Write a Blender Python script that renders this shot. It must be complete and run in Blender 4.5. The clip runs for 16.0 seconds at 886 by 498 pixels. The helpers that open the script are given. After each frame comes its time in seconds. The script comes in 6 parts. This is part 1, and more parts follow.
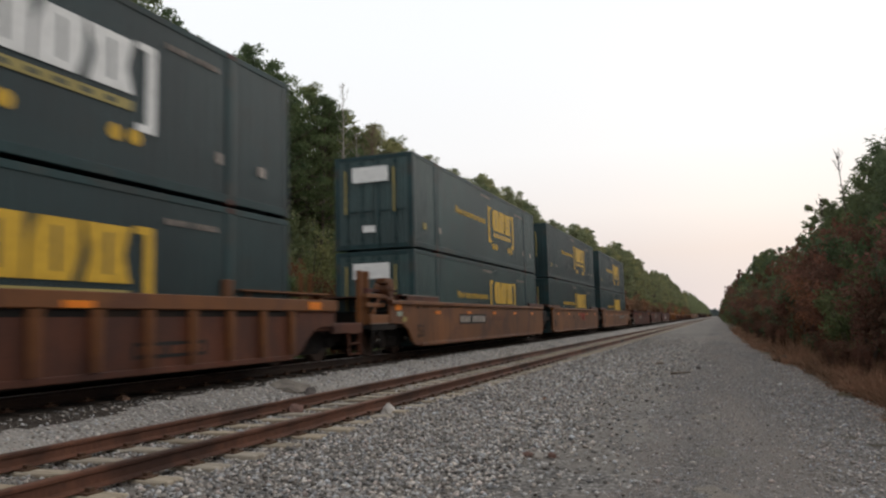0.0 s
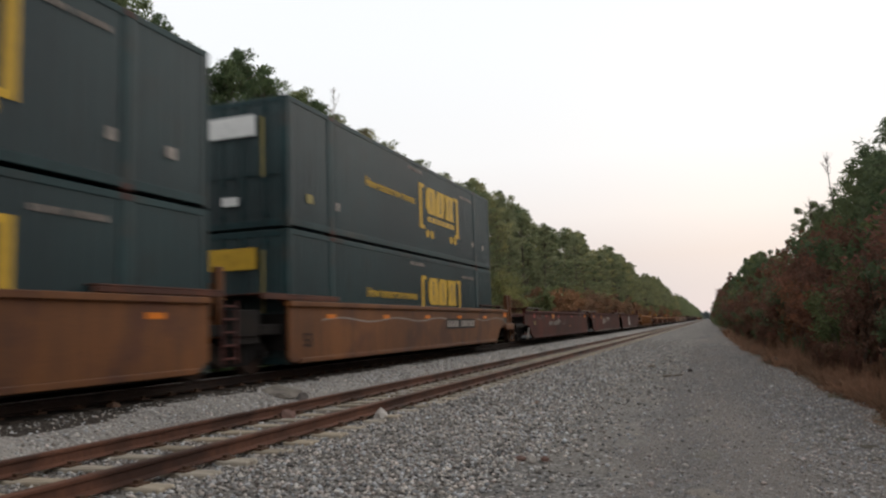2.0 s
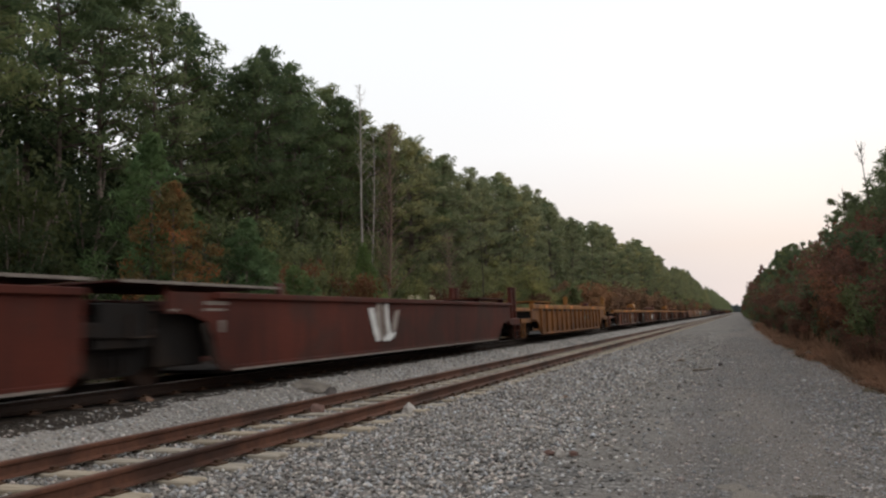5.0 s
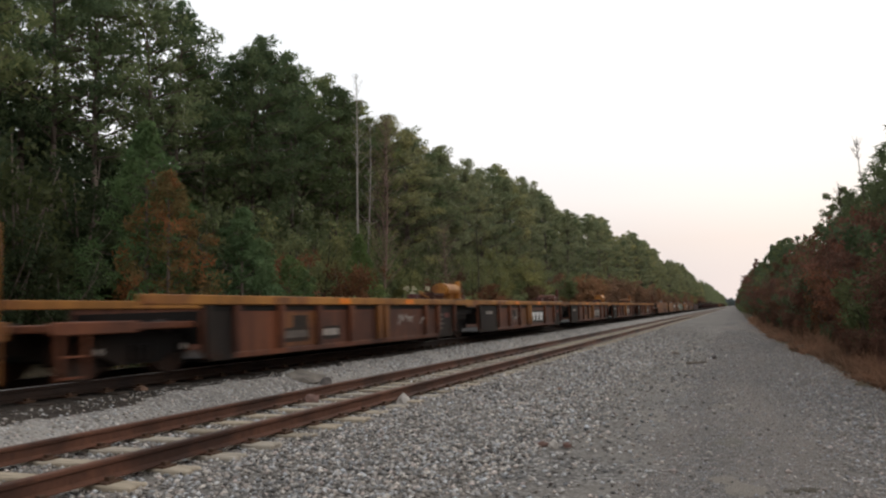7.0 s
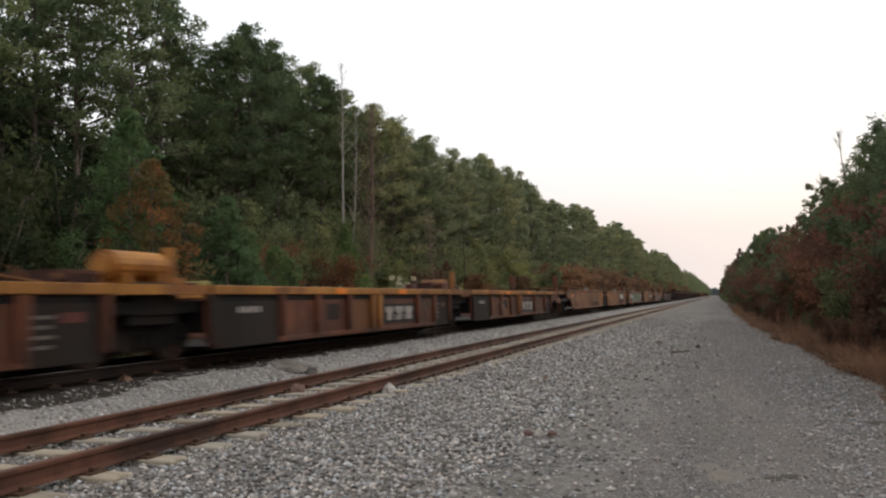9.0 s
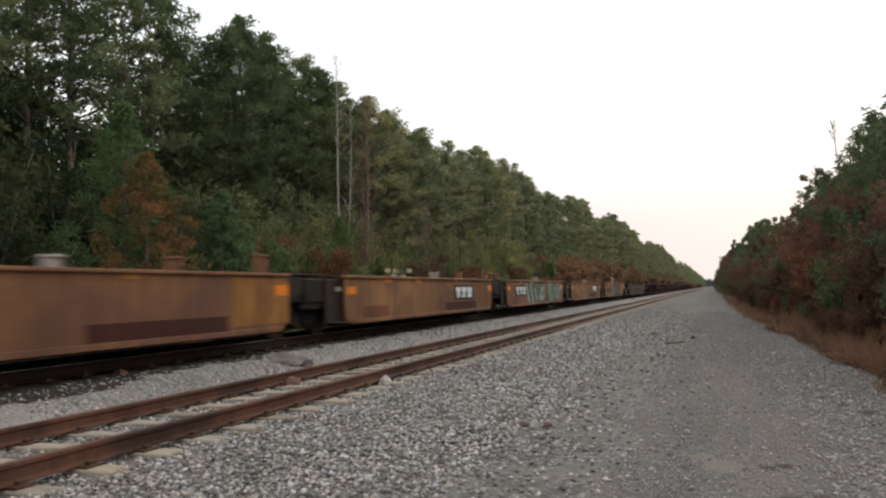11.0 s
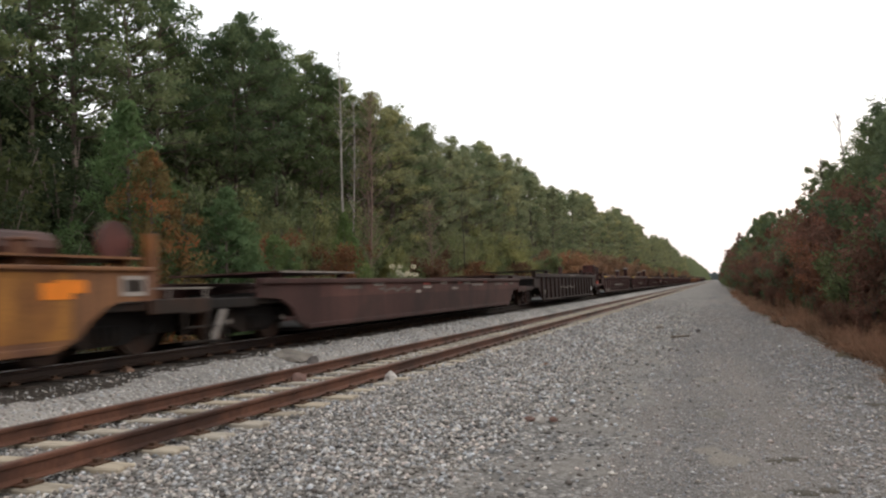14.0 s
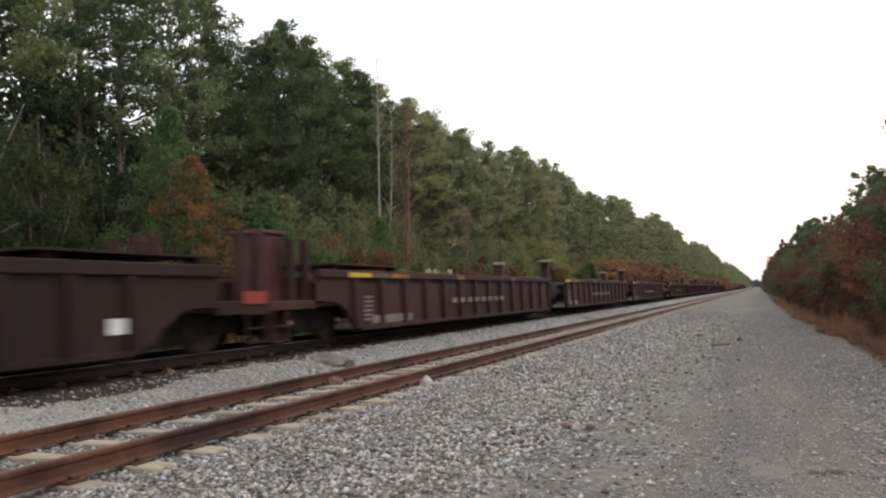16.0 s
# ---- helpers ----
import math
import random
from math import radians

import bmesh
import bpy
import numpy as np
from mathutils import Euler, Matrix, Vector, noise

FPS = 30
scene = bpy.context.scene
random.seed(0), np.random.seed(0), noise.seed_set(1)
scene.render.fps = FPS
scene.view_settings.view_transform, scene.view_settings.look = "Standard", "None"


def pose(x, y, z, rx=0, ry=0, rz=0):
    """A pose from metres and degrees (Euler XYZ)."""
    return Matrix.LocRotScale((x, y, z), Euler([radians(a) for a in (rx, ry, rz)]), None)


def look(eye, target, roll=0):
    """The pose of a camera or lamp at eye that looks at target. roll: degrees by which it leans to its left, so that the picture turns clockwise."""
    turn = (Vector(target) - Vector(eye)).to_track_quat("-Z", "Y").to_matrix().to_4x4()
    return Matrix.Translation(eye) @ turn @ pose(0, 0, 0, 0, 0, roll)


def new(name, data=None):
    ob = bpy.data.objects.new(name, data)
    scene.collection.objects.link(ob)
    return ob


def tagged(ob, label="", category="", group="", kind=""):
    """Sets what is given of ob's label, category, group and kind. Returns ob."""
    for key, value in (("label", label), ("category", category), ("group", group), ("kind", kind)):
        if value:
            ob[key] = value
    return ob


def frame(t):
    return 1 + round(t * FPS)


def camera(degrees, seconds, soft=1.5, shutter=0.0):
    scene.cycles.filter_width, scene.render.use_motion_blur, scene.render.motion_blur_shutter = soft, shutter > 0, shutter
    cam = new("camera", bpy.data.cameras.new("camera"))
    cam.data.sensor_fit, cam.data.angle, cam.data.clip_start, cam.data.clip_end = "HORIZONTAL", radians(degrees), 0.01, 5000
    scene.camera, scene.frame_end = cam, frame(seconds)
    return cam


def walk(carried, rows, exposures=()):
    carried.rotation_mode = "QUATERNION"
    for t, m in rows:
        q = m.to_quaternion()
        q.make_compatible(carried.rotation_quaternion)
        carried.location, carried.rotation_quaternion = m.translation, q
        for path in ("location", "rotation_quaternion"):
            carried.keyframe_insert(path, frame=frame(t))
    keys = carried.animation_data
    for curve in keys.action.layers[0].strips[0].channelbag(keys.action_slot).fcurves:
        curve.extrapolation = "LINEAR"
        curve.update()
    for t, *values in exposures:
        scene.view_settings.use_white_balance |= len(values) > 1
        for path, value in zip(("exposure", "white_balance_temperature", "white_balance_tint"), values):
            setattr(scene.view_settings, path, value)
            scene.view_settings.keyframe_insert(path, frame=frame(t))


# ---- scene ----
V = 21.4           # train speed, m/s
RAIL = 0.40        # height of the near rails; the train stands on a higher bed
FAR = 0.74         # height of the rails under the train
TX, NX = -9.65, -5.92   # centre lines of the train's track and of the near track
EYE = 1.58

cam = camera(62.0, 16.0, soft=2.3, shutter=0.35)
TURNS = (
    (0, 20.37, 5.68, 1.44), (0.5, 20.30, 5.89, 1.37), (1, 19.71, 6.30, 1.47), (1.5, 19.75, 6.09, 1.77),
    (2, 19.72, 6.00, 1.81), (2.5, 19.74, 5.83, 2.00), (3, 21.15, 6.48, 2.27), (3.5, 21.28, 6.29, 1.93),
    (4, 21.75, 6.15, 2.24), (6.5, 21.58, 5.03, 1.62), (7, 21.50, 4.97, 1.60), (7.5, 21.30, 5.03, 1.77),
    (8, 20.69, 4.93, 1.60), (8.5, 21.20, 4.53, 1.54), (9, 20.42, 4.14, 1.66), (9.5, 20.10, 3.82, 1.56))
TURNS += (
    (12, 20.42, 3.02, 2.46), (12.5, 20.79, 2.64, 2.60), (13, 20.10, 3.06, 2.89), (13.5, 19.80, 3.18, 3.04),
    (14, 20.43, 3.19, 2.33), (14.5, 22.01, 3.40, 1.66), (15, 23.07, 3.56, 1.76), (15.5, 23.37, 3.60, 1.93),
    (16, 23.24, 3.69, 1.86))


def aim(yaw, pitch, lean):
    """The camera's pose: turned left by yaw, up by pitch, leaning to its right."""
    y, p = radians(yaw), radians(pitch)
    way = Vector((-math.sin(y) * math.cos(p), math.cos(y) * math.cos(p), math.sin(p)))
    eye = Vector((0, 0, EYE))
    return look(eye, eye + way, -lean)


walk(cam, [(t, aim(a, b, c)) for t, a, b, c in TURNS],
     exposures=((0, 0.06), (4, 0.06), (7, 0.15), (9.5, 0.22), (12, 0.42), (13.5, 0.58), (16, 0.64)))

# ---- sky and sun: dusk, the glow low over the far end of the line ----
world = bpy.data.worlds.new("dusk")
scene.world = world
world.use_nodes = True
wn, wl = world.node_tree.nodes, world.node_tree.links
for n in list(wn):
    wn.remove(n)
w_out, w_bg = wn.new("ShaderNodeOutputWorld"), wn.new("ShaderNodeBackground")
w_sky, w_co, w_sep = wn.new("ShaderNodeTexSky"), wn.new("ShaderNodeTexCoord"), wn.new("ShaderNodeSeparateXYZ")
w_ramp, w_mix = wn.new("ShaderNodeValToRGB"), wn.new("ShaderNodeMix")
w_sky.sky_type, w_sky.sun_disc = "NISHITA", False
w_sky.sun_elevation, w_sky.sun_rotation = radians(12), radians(5)
w_mix.data_type = "RGBA"
stops = ((0.0, (0.52, 0.54, 0.63)), (0.04, (0.585, 0.565, 0.62)), (0.085, (0.70, 0.635, 0.635)), (0.14, (0.835, 0.785, 0.77)), (0.22, (0.90, 0.895, 0.90)),
         (0.36, (0.92, 0.94, 0.96)), (0.60, (0.92, 0.95, 0.98)), (1.0, (0.90, 0.95, 1.0)))
el = w_ramp.color_ramp.elements
while len(el) < len(stops):
    el.new(0.5)
for e, (p, c) in zip(el, stops):
    e.position, e.color = p, (*c, 1)
w_mix.inputs["Factor"].default_value = 0.996
wl.new(w_co.outputs["Generated"], w_sep.inputs[0])
wl.new(w_sep.outputs["Z"], w_ramp.inputs["Fac"])
wl.new(w_sky.outputs["Color"], w_mix.inputs["A"])
wl.new(w_ramp.outputs["Color"], w_mix.inputs["B"])
wl.new(w_mix.outputs["Result"], w_bg.inputs["Color"])
wl.new(w_bg.outputs["Background"], w_out.inputs["Surface"])
w_bg.inputs["Strength"].default_value = 1.0

sun = new("sun", bpy.data.lights.new("sun", "SUN"))
sun.data.energy, sun.data.angle, sun.data.color = 0.5, radians(25), (1.0, 0.86, 0.74)
sun.matrix_world = look((0, 0, 60), (0 - 0.35 * 60, -60, 60 - 0.5 * 60))


# ---- materials ----
def shader(name, rough=0.7, metal=0.0):
    m = bpy.data.materials.new(name)
    m.use_nodes = True
    n, l = m.node_tree.nodes, m.node_tree.links
    b = n["Principled BSDF"]
    b.inputs["Roughness"].default_value, b.inputs["Metallic"].default_value = rough, metal
    b.inputs["Specular IOR Level"].default_value = 0.22
    return m, n, l, b


def noise_of(n, l, scale, detail=4.0, stretch=None):
    t, co = n.new("ShaderNodeTexNoise"), n.new("ShaderNodeTexCoord")
    t.inputs["Scale"].default_value, t.inputs["Detail"].default_value = scale, detail
    if stretch:
        mp = n.new("ShaderNodeMapping")
        mp.inputs["Scale"].default_value = stretch
        l.new(co.outputs["Object"], mp.inputs["Vector"])
        l.new(mp.outputs["Vector"], t.inputs["Vector"])
    else:
        l.new(co.outputs["Object"], t.inputs["Vector"])
    return t.outputs["Fac"]


def ramp(n, l, fac, *stops):
    r = n.new("ShaderNodeValToRGB")
    e = r.color_ramp.elements
    while len(e) < len(stops):
        e.new(0.5)
    for q, (p, c) in zip(e, stops):
        q.position, q.color = p, (*c, 1)
    l.new(fac, r.inputs["Fac"])
    return r.outputs["Color"]


def mixed(n, l, fac, a, b, kind="MIX"):
    m = n.new("ShaderNodeMix")
    m.data_type, m.blend_type = "RGBA", kind
    for key, v in (("Factor", fac), ("A", a), ("B", b)):
        if isinstance(v, (int, float)):
            m.inputs[key].default_value = v
        elif isinstance(v, tuple):
            m.inputs[key].default_value = (*v, 1)
        else:
            l.new(v, m.inputs[key])
    return m.outputs["Result"]


def bump(n, l, b, height, strength, dist):
    k = n.new("ShaderNodeBump")
    k.inputs["Strength"].default_value, k.inputs["Distance"].default_value = strength, dist
    l.new(height, k.inputs["Height"])
    l.new(k.outputs["Normal"], b.inputs["Normal"])


def steel(name, base, rust=(0.10, 0.045, 0.025), amount=0.5, grime=0.6, rough=0.60, gloss=0.22):
    """Weathered paint on steel: rust blotches, streaks that run down, and grime."""
    m, n, l, b = shader(name, rough)
    b.inputs["Specular IOR Level"].default_value = gloss
    blot = ramp(n, l, noise_of(n, l, 1.1, 9), (0.60 - 0.25 * amount, (0, 0, 0)), (0.72 - 0.2 * amount, (1, 1, 1)))
    streak = ramp(n, l, noise_of(n, l, 2.6, 6, (1, 3.0, 0.22)), (0.42, (0, 0, 0)), (0.66, (1, 1, 1)))
    fine = ramp(n, l, noise_of(n, l, 22, 6), (0.3, (0.80, 0.80, 0.80)), (0.7, (1.1, 1.1, 1.1)))
    c = mixed(n, l, blot, base, rust)
    c = mixed(n, l, mixed(n, l, 1 - grime, streak, (0, 0, 0)), c, tuple(0.42 * v + 0.006 for v in base))
    c = mixed(n, l, 1.0, c, fine, "MULTIPLY")
    wash = ramp(n, l, noise_of(n, l, 0.35, 3), (0.35, (0.72, 0.70, 0.70)), (0.65, (1.18, 1.15, 1.10)))
    c = mixed(n, l, 1.0, c, wash, "MULTIPLY")
    l.new(c, b.inputs["Base Color"])
    bump(n, l, b, noise_of(n, l, 9, 4), 0.25, 0.01)
    return m


def paint(name, base, rough=0.55, wear=0.25):
    m, n, l, b = shader(name, rough)
    f = ramp(n, l, noise_of(n, l, 6, 8), (0.35, tuple(v * (1 - wear) for v in base)), (0.65, base))
    l.new(f, b.inputs["Base Color"])
    return m


def leafy(name, a, c, thin=0.45, other=None):
    """Foliage: every leaf or tuft takes its own shade between a and c; boughs differ, and some may have turned to another colour."""
    m, n, l, b = shader(name, 0.75)
    b.inputs["Specular IOR Level"].default_value = 0.12
    g, o = n.new("ShaderNodeNewGeometry"), n.new("ShaderNodeObjectInfo")
    own = ramp(n, l, g.outputs["Random Per Island"], (0.0, (0.22, 0.22, 0.22)), (1.0, (0.72, 0.72, 0.72)))
    col = mixed(n, l, own, a, c)
    bough = noise_of(n, l, 0.75, 2)
    if other:
        turned = mixed(n, l, own, other[0], other[1])
        col = mixed(n, l, ramp(n, l, bough, (0.50, (0, 0, 0)), (0.64, (1, 1, 1))), col, turned)
    else:
        col = mixed(n, l, 1.0, col, ramp(n, l, bough, (0.32, (0.70, 0.76, 0.74)), (0.68, (1.30, 1.22, 1.16))), "MULTIPLY")
    tint = ramp(n, l, o.outputs["Random"], (0.0, (0.75, 0.82, 0.75)), (0.5, (1, 1, 1)), (1.0, (1.25, 1.12, 0.9)))
    col = mixed(n, l, 1.0, col, tint, "MULTIPLY")
    l.new(col, b.inputs["Base Color"])
    t, s = n.new("ShaderNodeBsdfTranslucent"), n.new("ShaderNodeMixShader")
    l.new(col, t.inputs["Color"])
    s.inputs["Fac"].default_value = thin
    l.new(b.outputs["BSDF"], s.inputs[1])
    l.new(t.outputs["BSDF"], s.inputs[2])
    l.new(s.outputs["Shader"], n["Material Output"].inputs["Surface"])
    return m


def bark(name, a, c):
    m, n, l, b = shader(name, 0.9)
    l.new(ramp(n, l, noise_of(n, l, 6, 6, (1, 1, 0.25)), (0.3, a), (0.7, c)), b.inputs["Base Color"])
    bump(n, l, b, noise_of(n, l, 14, 4, (1, 1, 0.3)), 0.6, 0.03)
    return m


def stones(name, lo, hi, dust):
    """Crushed stone where each stone has its own grey."""
    m, n, l, b = shader(name, 0.9)
    g = n.new("ShaderNodeNewGeometry")
    c = ramp(n, l, g.outputs["Random Per Island"], (0.0, lo), (0.45, tuple((p + q) / 2 for p, q in zip(lo, hi))), (0.9, hi), (1.0, tuple(1.35 * v for v in hi)))
    w = n.new("ShaderNodeTexWhiteNoise")
    w.noise_dimensions = "1D"
    l.new(g.outputs["Random Per Island"], w.inputs["W"])
    kind = ramp(n, l, w.outputs["Value"], (0.0, (0.90, 0.97, 1.06)), (0.35, (1, 1, 1)), (0.55, (1.02, 0.98, 0.92)), (0.75, (1.06, 0.97, 0.88)), (0.9, (1.06, 0.92, 0.88)), (1.0, (1.25, 1.20, 1.12)))
    c = mixed(n, l, 1.0, c, kind, "MULTIPLY")
    c = mixed(n, l, ramp(n, l, noise_of(n, l, 0.7, 5), (0.4, (0, 0, 0)), (0.75, (0.5, 0.5, 0.5))), c, dust)
    l.new(c, b.inputs["Base Color"])
    return m


def gravel(name, lo, hi, dust, size=18.0, rough_scale=0.5, stretch=None):
    """A bed of crushed stone or grit: cells of stone, patches of dust, relief."""
    m, n, l, b = shader(name, 0.92)
    co = n.new("ShaderNodeTexCoord")
    v = n.new("ShaderNodeTexVoronoi")
    v.inputs["Scale"].default_value = size
    l.new(co.outputs["Object"], v.inputs["Vector"])
    sp = n.new("ShaderNodeSeparateColor")
    l.new(v.outputs["Color"], sp.inputs["Color"])
    c = ramp(n, l, sp.outputs["Red"], (0.0, lo), (0.5, tuple((p + q) / 2 for p, q in zip(lo, hi))), (0.93, hi), (1.0, tuple(1.5 * q for q in hi)))
    # cell borders go dark: shade in the gaps between stones, painted
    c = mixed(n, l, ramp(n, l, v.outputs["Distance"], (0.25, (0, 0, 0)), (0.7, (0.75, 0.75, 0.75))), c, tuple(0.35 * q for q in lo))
    c = mixed(n, l, ramp(n, l, noise_of(n, l, rough_scale, 6, stretch), (0.36, (0, 0, 0)), (0.66, (0.85, 0.85, 0.85))), c, dust)
    c = mixed(n, l, 1.0, c, ramp(n, l, noise_of(n, l, 0.13, 4), (0.3, (0.85, 0.85, 0.85)), (0.7, (1.12, 1.12, 1.12))), "MULTIPLY")
    l.new(c, b.inputs["Base Color"])
    bump(n, l, b, v.outputs["Distance"], 0.9, -0.03)
    return m


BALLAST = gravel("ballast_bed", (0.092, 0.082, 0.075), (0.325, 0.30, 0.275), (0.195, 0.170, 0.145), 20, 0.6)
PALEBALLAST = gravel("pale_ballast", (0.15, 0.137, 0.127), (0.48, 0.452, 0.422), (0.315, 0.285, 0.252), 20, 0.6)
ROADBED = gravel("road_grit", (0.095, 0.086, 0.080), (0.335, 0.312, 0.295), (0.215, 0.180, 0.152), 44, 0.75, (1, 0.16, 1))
STONE = stones("ballast_stone", (0.052, 0.046, 0.043), (0.45, 0.425, 0.40), (0.225, 0.20, 0.175))
PALESTONE = stones("pale_ballast_stone", (0.100, 0.091, 0.084), (0.47, 0.445, 0.418), (0.28, 0.252, 0.224))
GRIT = stones("grit_stone", (0.14, 0.130, 0.123), (0.375, 0.352, 0.338), (0.23, 0.205, 0.18))
EARTH = gravel("forest_floor", (0.05, 0.035, 0.02), (0.14, 0.10, 0.06), (0.09, 0.07, 0.035), 9, 0.3)
# oil stain and the shade under the train, both put into this colour
OILSHADE = gravel("oily_ballast", (0.024, 0.020, 0.016), (0.085, 0.070, 0.058), (0.048, 0.036, 0.027), 20, 0.6)
DIRT = gravel("bare_dirt", (0.16, 0.142, 0.12), (0.325, 0.29, 0.25), (0.262, 0.225, 0.185), 60, 0.9)
RUSTRAIL = steel("rusty_rail", (0.118, 0.050, 0.030), (0.05, 0.022, 0.014), 0.5, 0.4)
DARKRAIL = steel("dark_rail_steel", (0.035, 0.020, 0.014), (0.02, 0.012, 0.01), 0.4, 0.4)
DARKDIRT = gravel("dark_dirt", (0.07, 0.060, 0.045), (0.15, 0.13, 0.10), (0.10, 0.082, 0.06), 60, 0.9)
TIE, _n, _l, _b = shader("weathered_tie", 0.9)
_c = ramp(_n, _l, noise_of(_n, _l, 5, 8, (0.4, 3, 1)), (0.32, (0.17, 0.138, 0.105)), (0.5, (0.30, 0.258, 0.205)), (0.7, (0.38, 0.335, 0.275)))
_o = _n.new("ShaderNodeObjectInfo")
_c = mixed(_n, _l, 1.0, _c, ramp(_n, _l, _o.outputs["Random"], (0.0, (0.78, 0.74, 0.68)), (0.45, (1, 1, 1)), (0.75, (1.06, 0.99, 0.88)), (1.0, (1.12, 1.10, 1.06))), "MULTIPLY")
_l.new(_c, _b.inputs["Base Color"])
bump(_n, _l, _b, noise_of(_n, _l, 9, 5, (0.3, 4, 1)), 0.5, 0.01)
DARKTIE = paint("oiled_tie", (0.06, 0.045, 0.035), 0.9, 0.4)
POLISHED, _n, _l, _b = shader("polished_rail_head", 0.55, 1.0)
_l.new(ramp(_n, _l, noise_of(_n, _l, 5, 4, (1, 0.1, 1)), (0.35, (0.55, 0.53, 0.51)), (0.65, (0.80, 0.79, 0.78))), _b.inputs["Base Color"])
CLIP = steel("rail_clip", (0.09, 0.05, 0.03), amount=0.6)
PALEROCK = paint("pale_rock", (0.50, 0.45, 0.40), 0.9, 0.4)
DARKROCK = paint("dark_rock", (0.10, 0.085, 0.078), 0.9, 0.4)
BROWNROCK = paint("rusty_rock", (0.21, 0.125, 0.085), 0.9, 0.4)
GREYROCK = paint("dusty_rock", (0.20, 0.172, 0.145), 0.9, 0.35)
REDROCK = paint("reddish_rock", (0.17, 0.098, 0.078), 0.9, 0.4)
WOOD = paint("grey_wood", (0.16, 0.12, 0.09), 0.9, 0.4)

ORANGE = steel("orange_car_paint", (0.166, 0.061, 0.0165), (0.094, 0.034, 0.0155), 0.35, 0.6, 0.58, 0.30)
RUSTORANGE = steel("rusted_orange_paint", (0.10, 0.034, 0.018), (0.06, 0.024, 0.017), 0.55, 0.8)
AMBER = steel("yellow_orange_paint", (0.36, 0.155, 0.032), (0.20, 0.075, 0.025), 0.45, 0.6)
OCHRE = steel("grimy_ochre_paint", (0.23, 0.092, 0.025), (0.13, 0.052, 0.02), 0.45, 0.8)
REDBROWN = steel("red_oxide_paint", (0.084, 0.0195, 0.0122), (0.056, 0.021, 0.0155), 0.45, 0.7, 0.64, 0.13)
RUSTBROWN = steel("rusty_brown_paint", (0.155, 0.052, 0.024), (0.075, 0.030, 0.02), 0.55, 0.9)
DULLORANGE = steel("dull_orange_paint", (0.25, 0.118, 0.044), (0.17, 0.07, 0.035), 0.5, 0.7)
TAN = steel("faded_tan_orange_paint", (0.235, 0.107, 0.046), (0.16, 0.07, 0.042), 0.5, 0.7)
MAROON = steel("dark_maroon_paint", (0.066, 0.031, 0.027), (0.044, 0.024, 0.021), 0.4, 0.5, 0.68, 0.12)
SOOTMAROON = steel("sooty_maroon_paint", (0.036, 0.021, 0.018), (0.025, 0.016, 0.014), 0.45, 0.6, 0.68, 0.12)
BLACKENED = steel("soot_blackened_paint", (0.030, 0.0235, 0.020), (0.034, 0.020, 0.014), 0.4, 0.5, 0.7, 0.12)
GRIME = steel("grimed_steel", (0.030, 0.023, 0.019), (0.045, 0.024, 0.016), 0.45, 0.6, 0.68, 0.12)
PLUM = steel("dusty_maroon_paint", (0.060, 0.028, 0.025), (0.042, 0.023, 0.02), 0.4, 0.6, 0.68, 0.12)
SOOT = steel("sooty_steel", (0.013, 0.011, 0.010), (0.022, 0.014, 0.010), 0.35, 0.4, 0.68, 0.12)
WHEELSTEEL = steel("wheel_steel", (0.035, 0.027, 0.022), (0.06, 0.03, 0.02), 0.5, 0.3)
TEAL = steel("dark_teal_container_paint", (0.026, 0.060, 0.060), (0.026, 0.048, 0.047), 0.15, 0.36, 0.45, 0.48)
DEEPTEAL = steel("deep_teal_container_paint", (0.0135, 0.0355, 0.0385), (0.015, 0.030, 0.031), 0.15, 0.40, 0.45, 0.36)
RUSTRED = steel("faded_red_casting", (0.16, 0.04, 0.035), (0.08, 0.035, 0.025), 0.4, 0.4)
DULLBAND = steel("faded_band_paint", (0.098, 0.044, 0.037), (0.060, 0.031, 0.026), 0.5, 0.6, 0.68, 0.12)
FADEDRED = steel("faded_red_paint", (0.098, 0.031, 0.025), (0.050, 0.022, 0.018), 0.55, 0.7)
TEALRAIL = steel("container_rail_paint", (0.022, 0.052, 0.056), (0.05, 0.055, 0.05), 0.3, 0.5)
YELLOW = paint("yellow_marking", (0.62, 0.375, 0.038), 0.6, 0.2)
CREAM = paint("pale_yellow_marking", (0.34, 0.275, 0.095), 0.6, 0.25)
WHITE = paint("white_marking", (0.76, 0.75, 0.72), 0.5, 0.15)
# faded white markings, and the painted glints on wheels
FADEWHITE = paint("faded_white_and_glint", (0.36, 0.31, 0.27), 0.7, 0.35)
# worn white markings, and the painted light on deck edges
WORNLITWHITE = paint("worn_white_and_lit_edge", (0.25, 0.21, 0.18), 0.7, 0.45)
DIM = paint("worn_dim_marking", (0.13, 0.105, 0.088), 0.7, 0.4)
BLACK = paint("black_marking", (0.02, 0.018, 0.017), 0.7, 0.3)
REFLECT = paint("orange_reflector", (0.75, 0.21, 0.02), 0.4, 0.15)
REDSPOT = paint("red_marking", (0.30, 0.045, 0.03), 0.5, 0.15)
MOSS = paint("grey_green_spray", (0.11, 0.15, 0.10), 0.6, 0.4)
PALEGREEN = paint("pale_green_spray", (0.33, 0.385, 0.32), 0.6, 0.3)
GREEN = paint("dark_green_spray", (0.035, 0.085, 0.058), 0.6, 0.25)
BLUE = paint("light_blue_spray", (0.085, 0.17, 0.25), 0.6, 0.25)

